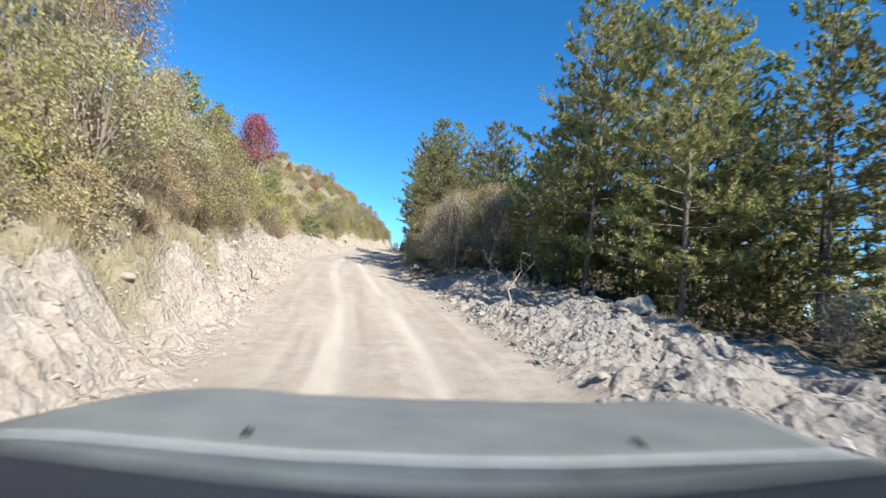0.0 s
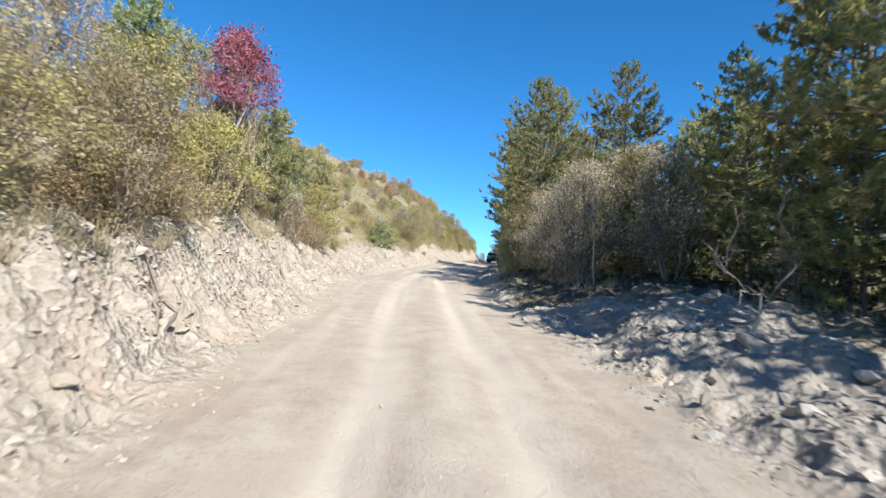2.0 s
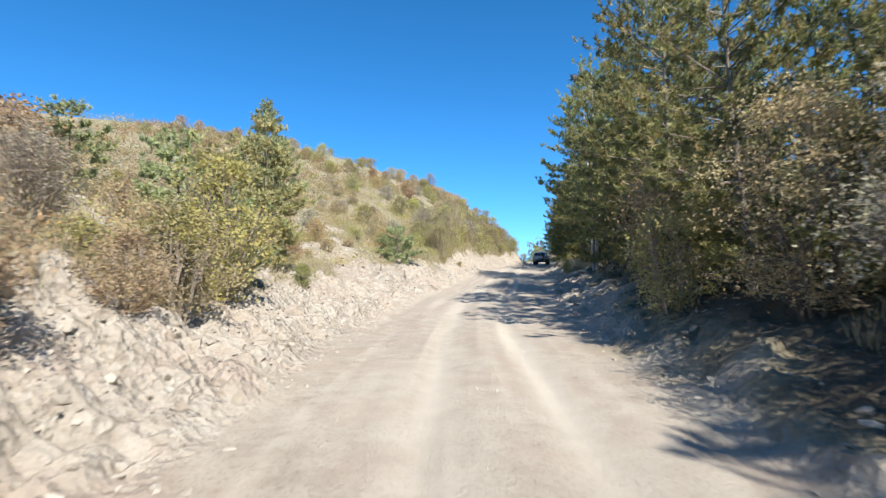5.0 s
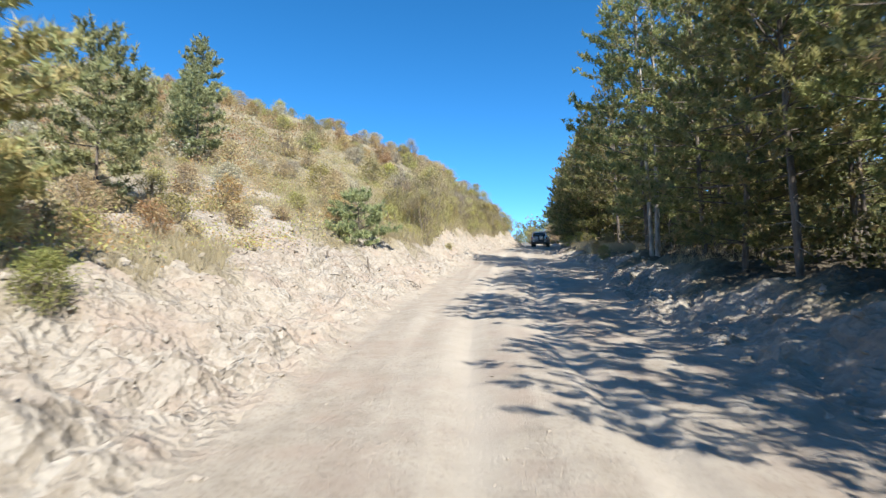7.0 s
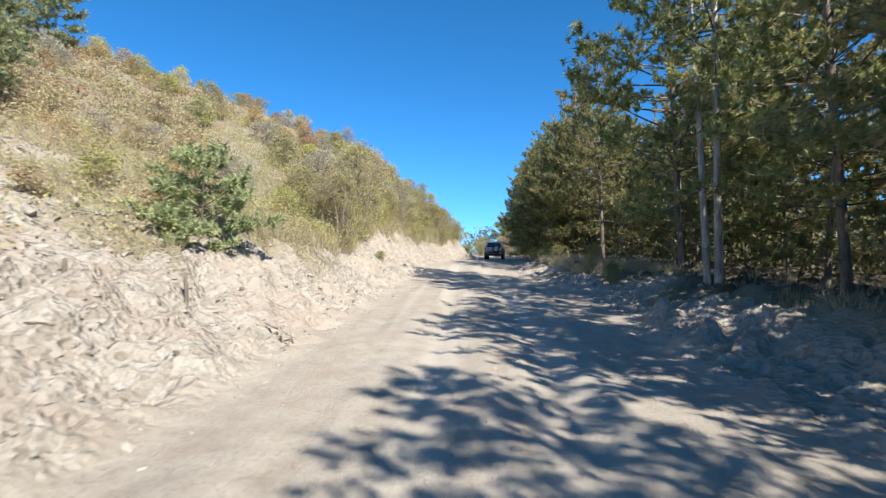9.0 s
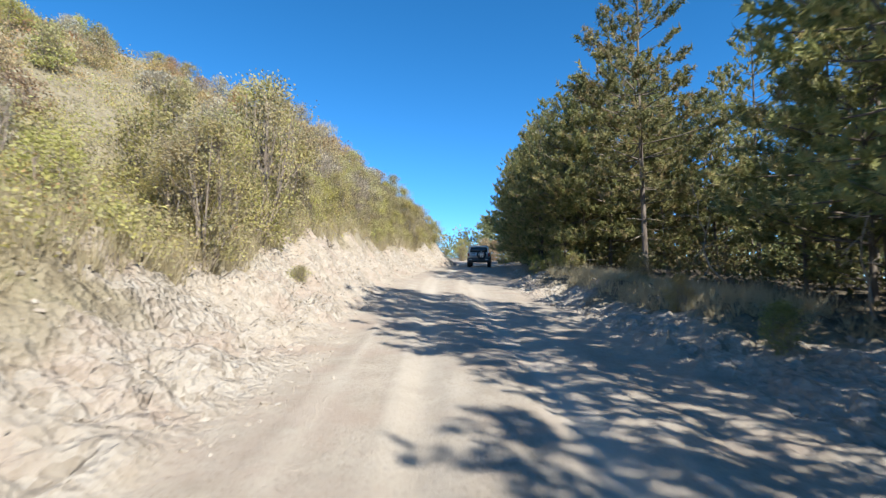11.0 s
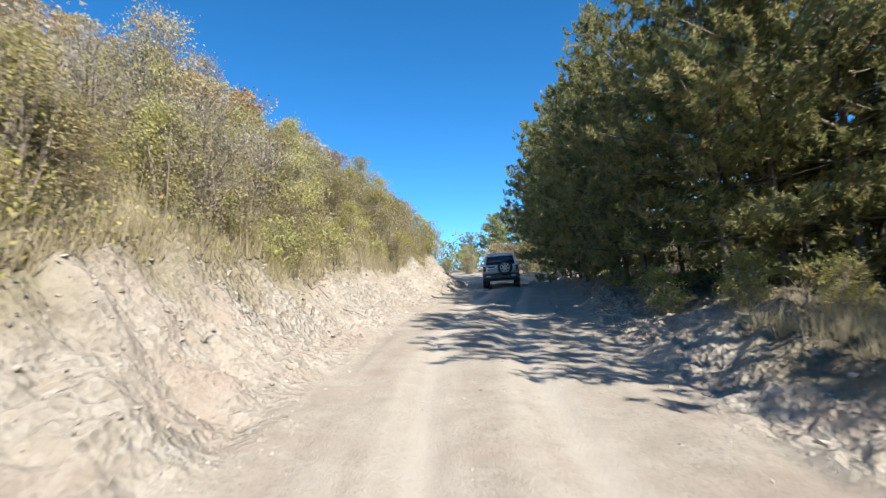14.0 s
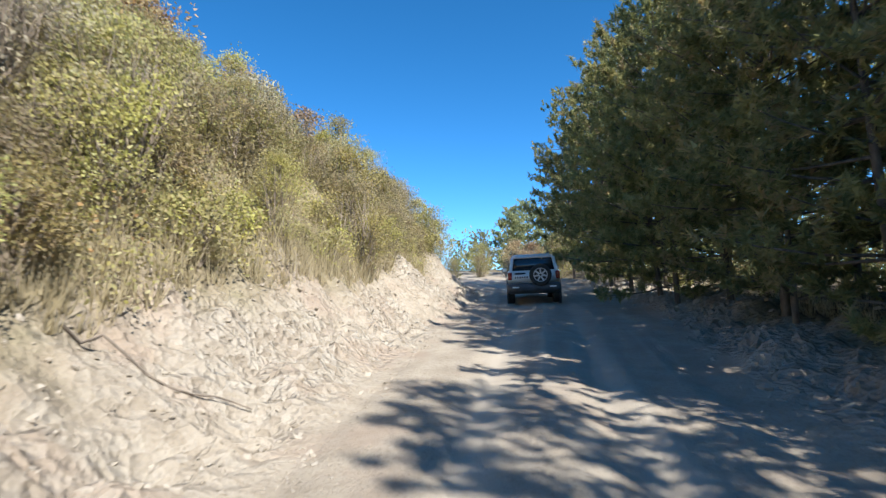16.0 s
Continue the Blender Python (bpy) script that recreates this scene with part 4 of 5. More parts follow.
for leaf, seed, lo, hi, label in ((BROWN_LEAF, 1, -2, 108, "dry brown scrub all over the hillside"), (OLIVE_LEAF, 2, -2, 112, "olive-green scrub all over the hillside"), (RUST_LEAF, 3, 30, 84, "rust-coloured scrub all over the hillside"),
                                  (YELLOW_LEAF, 4, 64, 112, "yellow autumn scrub all over the hillside")):
    spots = []
    for _ in range(1050 if seed < 3 else 560):
        y, u = rng.uniform(lo, hi), 0.4 + 48 * rng.random() ** 1.7
        x = float(centre(y)) - float(lie(y, 0) + lie(y, 1)) - u
        if noise.noise((x * 0.22, y * 0.22, seed * 7.0)) < (-0.4 if 32 < y < 64 else -0.05):
            continue
        g = rng.uniform(0.35, 0.75)
        spots.append((x, y, on_ground(x, y) + g * 0.4, g, u))
    near = [p[:4] for p in spots if p[4] < 9]
    far = [p[:4] for p in spots if p[4] >= 9]
    leafy_mass("hillside_scrub", near, leaf, 0.065, 84, 0.6, label, "scrub", 0.6)
    leafy_mass("hillside_scrub", far, leaf, 0.11, 44, 0.6, label, "scrub", 0.6)

for count, y0, y1, near, far, size, per in ((1700, 28, 82, 10, 36, 0.12, 90), (620, 30, 80, 3.5, 12, 0.06, 190)):  # the open slope, up to the skyline
    spots = []
    for _ in range(count):
        y, u = rng.uniform(y0, y1), near + (far - near) * rng.random() ** 1.1
        x = float(centre(y)) - float(lie(y, 0) + lie(y, 1)) - u
        if near < 5 and noise.noise((x * 0.25, y * 0.25, 21.0)) < 0.02:
            continue
        g = rng.uniform(0.4, 0.95)
        spots.append((x, y, on_ground(x, y) + g * 0.4, g))
    n = len(spots)
    for leaf, lo, hi, label in ((BROWN_LEAF, 0, 0.42, "dry brown scrub all over the hillside"), (RUST_LEAF, 0.42, 0.62, "rust-coloured scrub all over the hillside"), (OLIVE_LEAF, 0.62, 0.86, "olive-green scrub all over the hillside"),
                                (GREY_LEAF, 0.86, 1, "grey scrub all over the hillside")):
        leafy_mass("hillside_scrub", spots[int(lo * n):int(hi * n)], leaf, size, per, 0.5, label, "scrub", 0.75)

for leaf, seed, label in ((MIXED_LEAF, 11, "low yellow-green growth along the upper bank"), (TAN_LEAF, 12, "low tan growth along the upper bank"), (YELLOW_LEAF, 13, "low yellow growth along the upper bank")):
    spots = []
    for _ in range(620):
        y, u = rng.uniform(58, 106), -0.1 + 6.5 * rng.random() ** 1.3
        x = float(centre(y)) - float(lie(y, 0) + lie(y, 1)) - u
        if noise.noise((x * 0.35, y * 0.35, seed * 3.0)) < -0.12:
            continue
        g = rng.uniform(0.3, 0.75)
        spots.append((x, y, on_ground(x, y) + g * 0.45, g))
    leafy_mass("bank_scrub", spots, leaf, 0.06, 110, 0.5, label, "scrub", 0.75)


def grass_stuff(name, spots, label):
    sh = Shape()
    spots = np.repeat(np.asarray(spots, float), 12, 0)
    n = len(spots)
    a, lean = rng.random(n) * 6.28, rng.uniform(0.05, 0.5, n)
    base = spots[:, :3] + np.stack([np.cos(a) * 0.05, np.sin(a) * 0.05, -0.03 + 0 * a], 1) * spots[:, 3:4] * 2
    long = spots[:, 3:4] * rng.uniform(0.6, 1.3, (n, 1))
    tip = base + np.stack([np.cos(a) * lean, np.sin(a) * lean, 1 - lean * 0.4], 1) * long
    sh.blades(base, tip, 0.008 + 0.012 * spots[:, 3], rng)
    return tagged(part(name, sh.mesh(name), GRASS), label, "grass", kind="stuff")


spots = []
for _ in range(9500):
    y = rng.uniform(-2, 112)
    u = -float(lie(y, 0) + lie(y, 1) * 0.88) - 15 * rng.random() ** 2.2
    if noise.noise((u * 0.4, y * 0.4, 3.0)) < -0.25:
        continue
    spots.append((float(centre(y)) + u, y, 0, rng.uniform(0.18, 0.5)))
for _ in range(2600):
    y = rng.uniform(2, 105)
    u = float(lie(y, 4) + lie(y, 5) * 0.75) + 2.5 * rng.random() ** 1.5
    if noise.noise((u * 0.3, y * 0.16, 9.0)) < (0.1 if y < 56 or y > 80 else -0.25):
        continue
    spots.append((float(centre(y)) + u, y, 0, rng.uniform(0.15, 0.4)))
for _ in range(11000):  # dry grass over the open slope
    y, u = rng.uniform(30, 64), 0.2 + 15 * rng.random() ** 1.3
    x = float(centre(y)) - float(lie(y, 0) + lie(y, 1)) - u
    if noise.noise((x * 0.3, y * 0.3, 33.0)) < -0.12:
        continue
    spots.append((x, y, 0, rng.uniform(0.2, 0.55)))
for _ in range(4200):  # long grass hanging over the upper bank
    y = rng.uniform(57, 106)
    spots.append((float(centre(y)) - float(lie(y, 0) + lie(y, 1) * 0.92) - 4.2 * rng.random() ** 1.6, y, 0, rng.uniform(0.3, 0.8)))
for _ in range(900):
    y = rng.uniform(62, 77)
    spots.append((float(centre(y)) + rng.uniform(4.2, 6.6), y, 0, rng.uniform(0.25, 0.55)))
spots = np.array(spots)
bare = ground_masks(spots[:, 0], spots[:, 1])[0] > 0.55
spots = spots[~(bare & (spots[:, 0] < 0) & (spots[:, 1] > 34) & (spots[:, 1] < 58))]
spots[:, 2] = height(spots[:, 0], spots[:, 1])
grass_stuff("dry_grass", spots, "tufts of dry straw-coloured grass on the slope")


# ---- stones
def stone_mesh(seed, detail, squash):
    bm = bmesh.new()
    bmesh.ops.create_icosphere(bm, subdivisions=detail, radius=0.5)
    r = np.random.default_rng(seed)
    cuts = [(unit(r.normal(0, 1, 3)), r.uniform(0.18, 0.36)) for _ in range(10)]
    for v in bm.verts:
        p = np.array(v.co)
        for n, d in cuts:
            over = p @ n - d
            if over > 0:
                p = p - n * over * 0.98
        p = p * (1 + 0.05 * noise.noise(Vector(p * 5 + seed)))
        v.co = p * squash
    me = bpy.data.meshes.new("stone")
    bm.to_mesh(me)
    bm.free()
    return me


STONES = [stone_mesh(k % 9, 2, (1.0, 0.75 + 0.05 * (k % 4), 0.55 + 0.06 * (k % 5))) for k in range(18)]
for k, me in enumerate(STONES):
    me.materials.append(ROCK if k < 9 else GREY_ROCK)
rng = np.random.default_rng(23)


def stone(x, y, size, sink=0.25, lift=0.0):
    grey = x > 3 and y < 23 and size < 0.8
    ob = new("stone", STONES[rng.integers(9) + (9 if grey else 0)])
    turn = Euler((rng.uniform(-0.5, 0.5), rng.uniform(-0.5, 0.5), rng.random() * 6.28))
    ob.matrix_basis = Matrix.LocRotScale((x, y, on_ground(x, y) + size * (0.3 - sink) + lift), turn, (size, size, size))
    return tagged(ob, ("grey" if grey else "pale") + (" angular lump of limestone" if size < 0.35 else " angular limestone block beside the road"), "stone", "loose stones beside the road")


# the heap on the verge
for x, y, s in [(6.50, 12.4, 0.75), (6.85, 12.7, 0.5), (6.19, 12.2, 0.4), (3.80, 17.8, 0.55), (4.10, 18.1, 0.4), (4.78, 17.0, 0.45), (5.69, 11.6, 0.42), (6.08, 11.0, 0.4), (5.28, 10.2, 0.34),
                (7.28, 10.4, 0.36), (4.51, 13.6, 0.36), (5.02, 14.2, 0.4), (3.50, 12.6, 0.3), (4.35, 20.4, 0.4), (5.03, 19.4, 0.5), (5.77, 16.6, 0.4), (3.66, 30.6, 0.45), (-3.85, 15.4, 0.4), (-4.11, 17.5, 0.42),
                (-4.60, 23.0, 0.5), (-4.86, 25.0, 0.55), (-4.61, 27.2, 0.45)]:
    stone(x, y, s)
for x, y, s in [(-6.15, 67.2, 0.46), (-6.5, 66.9, 0.34), (-3.3, 70.4, 0.2), (-3.1, 69.6, 0.17), (-3.0, 68.9, 0.2), (-4.3, 71.2, 0.24)]:
    stone(x, y, s, 0.05)
stone(6.1, 12.0, 0.85, 0.0, 0.1)
stone(6.55, 12.25, 0.8, 0.1, 0.1)
stone(5.75, 12.1, 0.5, 0.0, 0.1)
for _ in range(40):
    y = rng.uniform(1, 60)
    stone(float(centre(y)) - float(lie(y, 0)) - float(lie(y, 1)) * rng.uniform(0.4, 1.15), y, 0.12 + 0.3 * rng.random() ** 2, 0.4)
for _ in range(110):
    y = 2 + 21 * rng.random()
    stone(float(centre(y)) + float(lie(y, 4)) + rng.uniform(-0.2, 4.6), y, 0.14 + 0.2 * rng.random() ** 2)
for _ in range(45):
    y = rng.uniform(24, 96)
    stone(float(centre(y)) + float(lie(y, 4)) + rng.uniform(-0.1, 2.2), y, 0.12 + 0.2 * rng.random() ** 2)

bm = bmesh.new()
bmesh.ops.create_icosphere(bm, subdivisions=1, radius=0.5)
ICO_V = np.array([v.co for v in bm.verts])
ICO_F = np.array([[v.index for v in f.verts] for f in bm.faces])
bm.free()


def gravel(name, spots, label, mat=None):
    """Many small stones in one mesh. spots: x, y, size."""
    spots = np.asarray(spots, float)
    n = len(spots)
    base = ICO_V[None] * (1 + rng.normal(0, 0.24, (n, len(ICO_V), 1)))
    base = base * rng.uniform(0.6, 1.2, (n, 1, 3)) * (1, 1, 0.7)
    a = rng.random(n) * 6.28
    c, s = np.cos(a)[:, None], np.sin(a)[:, None]
    bx, by, bz = base[..., 0], base[..., 1], base[..., 2]
    tilt = rng.uniform(-0.5, 0.5, (n, 1))
    bz = bz + tilt * bx
    v = np.stack([bx * c - by * s, bx * s + by * c, bz], -1) * spots[:, 2][:, None, None]
    z = height(spots[:, 0], spots[:, 1]) + spots[:, 2] * -0.1
    v = v + np.stack([spots[:, 0], spots[:, 1], z], -1)[:, None]
    f = (ICO_F[None] + (np.arange(n) * len(ICO_V))[:, None, None]).reshape(-1, 3)
    me = bpy.data.meshes.new(name)
    me.from_pydata(v.reshape(-1, 3).tolist(), [], f.tolist())
    return tagged(part(name, me, mat or ROCK), label, "rubble", kind="stuff")


def strewn(count, y0, y1, across, lo, hi, power=3.0):
    out = []
    for _ in range(count):
        y = rng.uniform(y0, y1)
        x = float(centre(y)) + across(y)
        if noise.noise((x * 0.55, y * 0.45, 4.0)) < -0.08 and rng.random() < 0.55:
            continue  # smooth dusty patches
        out.append((x, y, lo + (hi - lo) * rng.random() ** power))
    return out


gravel("bank_rubble", strewn(6500, 0, 58, lambda y: -float(lie(y, 0)) + 0.4 - (float(lie(y, 1)) + 0.6) * rng.random() ** 0.9, 0.025, 0.12, 2.0)
       + strewn(6000, 58, 100, lambda y: -float(lie(y, 0)) + 0.4 - (float(lie(y, 1)) + 0.4) * rng.random() ** 0.9, 0.025, 0.11, 2.4)
       + strewn(700, 14, 34, lambda y: -float(lie(y, 0)) - float(lie(y, 1)) * rng.random(), 0.05, 0.2, 2) + strewn(70, 12, 36, lambda y: -float(lie(y, 0)) - 0.3 - float(lie(y, 1)) * rng.random() ** 0.7, 0.18, 0.42, 1.8) + strewn(2400, 34, 62, lambda y: -float(lie(y, 0)) - float(lie(y, 1)) - 7 * rng.random() ** 1.4, 0.05, 0.3, 2.2), "pale broken stone on the cut bank")
gravel("heaped_rubble", strewn(5200, 1, 24, lambda y: float(lie(y, 4)) - 0.3 + 5.2 * rng.random() ** 1.2, 0.03, 0.2), "heaped grey broken stone on the verge", GREY_ROCK)
gravel("verge_rubble", strewn(1300, 24, 100, lambda y: float(lie(y, 4)) - 0.3 + 2.6 * rng.random(), 0.03, 0.2),
       "pale broken stone along the verge")
gravel("road_gravel", strewn(4200, 0, 96, lambda y: rng.choice([-2.2, 0.0, 2.1]) + rng.normal(0, 0.45), 0.012, 0.06, 2.5), "loose gravel on the road")


# ---- dead branches lying on the bank
def dead_branch(x, y, long, way, seed):
    """A crooked fallen branch with a few forks, lying on the slope."""
    r = np.random.default_rng(seed)
    sh = Shape()
    pts = []
    for k in range(7):
        px, py = x + math.cos(way) * long * k / 6 + r.normal(0, 0.04), y + math.sin(way) * long * k / 6 + r.normal(0, 0.04)
        pts.append(np.array((px, py, on_ground(px, py) + 0.06 + abs(r.normal(0, 0.05)))))
    sh.tube(pts, [0.026 - 0.003 * k for k in range(7)], 5)
    for k in (2, 3, 4, 5):
        side = unit(pts[k] - pts[k - 1] + r.normal(0, 0.25, 3) * long + (0, 0, 0.1))
        tip = pts[k] + side * long * r.uniform(0.2, 0.4)
        sh.tube([pts[k], (pts[k] + tip) / 2 + r.normal(0, 0.02, 3), tip], [0.013, 0.01, 0.005], 4)
    return tagged(part("dead_branch", sh.mesh("dead_branch", True), TWIG), "crooked dry fallen branch on the stony bank", "branch", "fallen branches on the bank")


for k, (x, y, long, way) in enumerate([(-4.0, 17.2, 1.3, 2.2), (-4.5, 18.6, 0.9, 3.6), (-4.9, 24.8, 1.1, 2.7), (-4.2, 70.6, 0.8, 1.9), (-5.1, 52.8, 1.0, 5.4), (3.6, 46.0, 1.2, 0.4), (4.0, 52.5, 1.4, 1.0)]):
    dead_branch(x, y, long, way, 300 + k)


# ---- stakes and a bared root on the bank
def stake(x, y, tall, lean):
    """A short weathered stake driven into the bank."""
    sh = Shape()
    sh.tube([(0, 0, -0.2), (lean * 0.5, 0.02, tall * 0.5), (lean, 0, tall), (lean, 0, tall + 0.015)], [0.036, 0.034, 0.03, 0.012], 7)
    ob = part("wooden_stake", sh.mesh("wooden_stake", True), BARK)
    ob.matrix_basis = Matrix.Translation((x, y, on_ground(x, y)))
    return tagged(ob, "short weathered dark wooden stake in the stony bank", "stake", "stakes along the bank")


stake(-6.35, 52.6, 0.5, -0.06)
stake(-7.4, 51.2, 0.34, 0.03)
sh = Shape()
bow = [(-2.75 + 0.9 * k / 9 - 0.25 * math.cos(k / 9 * 2.6), 82.0 + 0.9 * k / 9) for k in range(10)]
sh.tube([(x, y, on_ground(x, y) + 0.05 + 0.06 * math.sin(k)) for k, (x, y) in enumerate(bow)], [0.016 - 0.001 * k for k in range(10)], 5)
tagged(part("bare_root", sh.mesh("bare_root", True), BARK), "thin dark bared root curving over the bank", "root")


# ---- the car ahead
def rounded_ring(half, back, front, z, corner, steps=5):
    """A level ring: a rectangle with rounded corners."""
    pts = []
    for cx, cy, a0 in ((half - corner, front - corner, 0), (-half + corner, front - corner, 90), (-half + corner, back + corner, 180), (half - corner, back + corner, 270)):
        for k in range(steps):
            a = radians(a0 + 90 * k / (steps - 1))
            pts.append((cx + corner * math.cos(a), cy + corner * math.sin(a), z))
    return pts


def loft(rings, cap=True):
    bm = bmesh.new()
    rows = [[bm.verts.new(p) for p in ring] for ring in rings]
    for a, b in zip(rows, rows[1:]):
        for k in range(len(a)):
            bm.faces.new((a[k], a[(k + 1) % len(a)], b[(k + 1) % len(a)], b[k]))
    if cap:
        bm.faces.new(rows[-1])
        bm.faces.new(rows[0][::-1])
    for f in bm.faces:
        f.smooth = len(f.verts) == 4
    bmesh.ops.recalc_face_normals(bm, faces=bm.faces)
    return bm


def box(cx, cy, cz, sx, sy, sz, bevel=0.01):
    bm = bmesh.new()
    bmesh.ops.create_cube(bm, size=1, matrix=Matrix.Translation((cx, cy, cz)) @ Matrix.Diagonal((sx, sy, sz, 1)))
    if bevel:
        bmesh.ops.bevel(bm, geom=bm.edges[:], offset=bevel, segments=2, affect="EDGES", profile=0.5)
    return bm


def lathe(profile, steps=28):
    """Turned about the x axis: (x, radius) points."""
    bm = bmesh.new()
    rows = [[bm.verts.new((x, r * math.cos(6.28319 * k / steps), r * math.sin(6.28319 * k / steps))) for k in range(steps)] for x, r in profile]
    for a, b in zip(rows, rows[1:]):
        for k in range(steps):
            bm.faces.new((a[k], a[(k + 1) % steps], b[(k + 1) % steps], b[k]))
    bm.faces.new(rows[0])
    bm.faces.new(rows[-1][::-1])
    for f in bm.faces:
        f.smooth = len(f.verts) == 4
    bmesh.ops.recalc_face_normals(bm, faces=bm.faces)
    return bm


SILVER = plain("dusty_silver_paint", (0.62, 0.62, 0.6), 0.35, 0.25, vary=0.08, scale=3)
CLADDING = plain("dusty_dark_paint", (0.075, 0.075, 0.08), 0.5, vary=0.3, scale=3)
RUBBER = plain("dusty_rubber", (0.045, 0.042, 0.038), 0.9, vary=0.4)
ALLOY = plain("alloy", (0.55, 0.55, 0.55), 0.35, 0.8)
CAR_GLASS = plain("tinted_glass", (0.018, 0.021, 0.024), 0.08, spec=0.6, vary=0.2)
TAIL_RED = plain("tail_lamp_red", (0.28, 0.015, 0.012), 0.2)
PLATE_WHITE = plain("plate_white", (0.75, 0.75, 0.73), 0.5)
PLATE_BAR = plain("plate_bar", (0.06, 0.06, 0.07), 0.6)
BLACK_TRIM = plain("black_trim", (0.02, 0.02, 0.022), 0.6)


def moved(bm, m):
    bmesh.ops.transform(bm, matrix=m, verts=bm.verts[:])
    return bm


def car_wheel(parent, at, name="wheel", radius=0.37, width=0.24, flip=1):
    m = Matrix.Translation(at)
    hub = part(name, moved(lathe([(-0.05, 0.10), (0.03 * flip, 0.11), (0.05 * flip, 0.05)], 12), m), BLACK_TRIM, parent)
    w = width / 2
    part("tyre", moved(lathe([(-w * 0.8, radius * 0.62), (-w, radius * 0.72), (-w, radius * 0.93), (-w * 0.7, radius), (w * 0.7, radius), (w, radius * 0.93), (w, radius * 0.72), (w * 0.8, radius * 0.62)]), m), RUBBER, hub)
    rim = bmesh.new()
    side = w * 0.72 * flip
    for k in range(7):
        a = 6.28319 * k / 7
        t = box(0, 0, radius * 0.36, 0.03, 0.055, radius * 0.52, 0.006)
        bmesh.ops.transform(t, matrix=m @ Matrix.Translation((side, 0, 0)) @ Matrix.Rotation(a, 4, "X"), verts=t.verts[:])
        me = bpy.data.meshes.new("spoke")
        t.to_mesh(me)
        t.free()
        rim.from_mesh(me)
    ring = moved(lathe([(side - 0.05 * flip, radius * 0.64), (side + 0.02 * flip, radius * 0.64), (side + 0.02 * flip, radius * 0.57), (side - 0.05 * flip, radius * 0.57)]), m)
    me = bpy.data.meshes.new("ring")
    ring.to_mesh(me)
    ring.free()
    rim.from_mesh(me)
    part("rim", rim, ALLOY, hub)
    return hub


def off_roader(x, y, z, heading, pitch):
    car = tagged(new("off_road_car"), "silver and dark off-road car with a spare wheel on its tailgate", "car")
    car.matrix_basis = Matrix.Translation((x, y, z)) @ Matrix.Rotation(-heading, 4, "Z") @ Matrix.Rotation(pitch, 4, "X")
    body = part("body", loft([rounded_ring(0.86, -2.12, 2.45, 0.72, 0.2), rounded_ring(0.9, -2.18, 2.5, 0.85, 0.22), rounded_ring(0.9, -2.18, 2.48, 1.0, 0.24), rounded_ring(0.87, -2.15, 2.3, 1.1, 0.26),
                               rounded_ring(0.82, -2.1, 1.3, 1.16, 0.25)]), SILVER, car)
    part("sill_cladding", loft([rounded_ring(0.8, -2.05, 2.4, 0.36, 0.2), rounded_ring(0.9, -2.16, 2.5, 0.42, 0.22), rounded_ring(0.915, -2.2, 2.53, 0.6, 0.22), rounded_ring(0.91, -2.19, 2.52, 0.73, 0.22)]), CLADDING, car, "dark lower cladding")
    part("cabin_glass", loft([rounded_ring(0.80, -2.08, 1.25, 1.12, 0.22), rounded_ring(0.72, -1.98, 0.62, 1.58, 0.22)]), CAR_GLASS, car, "tinted windows")
    roof = part("roof", loft([rounded_ring(0.725, -1.99, 0.6, 1.57, 0.22), rounded_ring(0.70, -1.97, 0.52, 1.66, 0.22), rounded_ring(0.6, -1.86, 0.4, 1.71, 0.22)]), SILVER, car)
    for s in (-1, 1):
        part("roof_rail", box(s * 0.6, -0.8, 1.75, 0.035, 1.9, 0.03), BLACK_TRIM, car)
        part("rear_pillar", moved(box(0, 0, 0, 0.11, 0.07, 0.52, 0.02), Matrix.Translation((s * 0.735, -2.0, 1.35)) @ Matrix.Rotation(s * -0.17, 4, "Y") @ Matrix.Rotation(-0.2, 4, "X")), SILVER, car)
        part("tail_light", box(s * 0.8, -2.13, 0.98, 0.14, 0.12, 0.26, 0.03), TAIL_RED, car, "red tail light")
        mirror = part("door_mirror", box(s * 1.0, 0.75, 1.18, 0.2, 0.1, 0.17, 0.03), CLADDING, car)
        part("mirror_glass", box(s * 1.0, 0.695, 1.18, 0.16, 0.006, 0.13, 0), ALLOY, mirror)
        for yy in (-1.4, 1.4):
            car_wheel(car, (s * 0.78, yy, 0.37), flip=s)
            part("wheel_arch", moved(lathe([(-0.03, 0.47), (0.03, 0.47), (0.03, 0.40), (-0.03, 0.40)], 24), Matrix.Translation((s * 0.9, yy, 0.42))), CLADDING, car)
    bumper = part("rear_bumper", loft([rounded_ring(0.86, -2.30, -1.9, 0.45, 0.1), rounded_ring(0.9, -2.34, -1.9, 0.52, 0.12), rounded_ring(0.9, -2.33, -1.9, 0.68, 0.12), rounded_ring(0.86, -2.27, -1.9, 0.72, 0.1)]), CLADDING, car, "dark rear bumper")
    for s in (-1, 1):
        part("reflector", box(s * 0.62, -2.335, 0.6, 0.22, 0.02, 0.05, 0.004), PLATE_WHITE, bumper)
    plate = part("number_plate", box(-0.42, -2.2, 0.93, 0.5, 0.02, 0.12, 0.003), PLATE_WHITE, car, "pale number plate")
    for k in range(6):
        part("plate_mark", box(-0.62 + 0.08 * k, -2.2125, 0.93, 0.045, 0.004, 0.07, 0), PLATE_BAR, plate)
    part("rear_wiper", box(-0.1, -2.11, 1.22, 0.5, 0.02, 0.02, 0), BLACK_TRIM, car)
    part("handle_recess", box(-0.45, -2.19, 1.06, 0.36, 0.02, 0.06, 0.004), BLACK_TRIM, car)
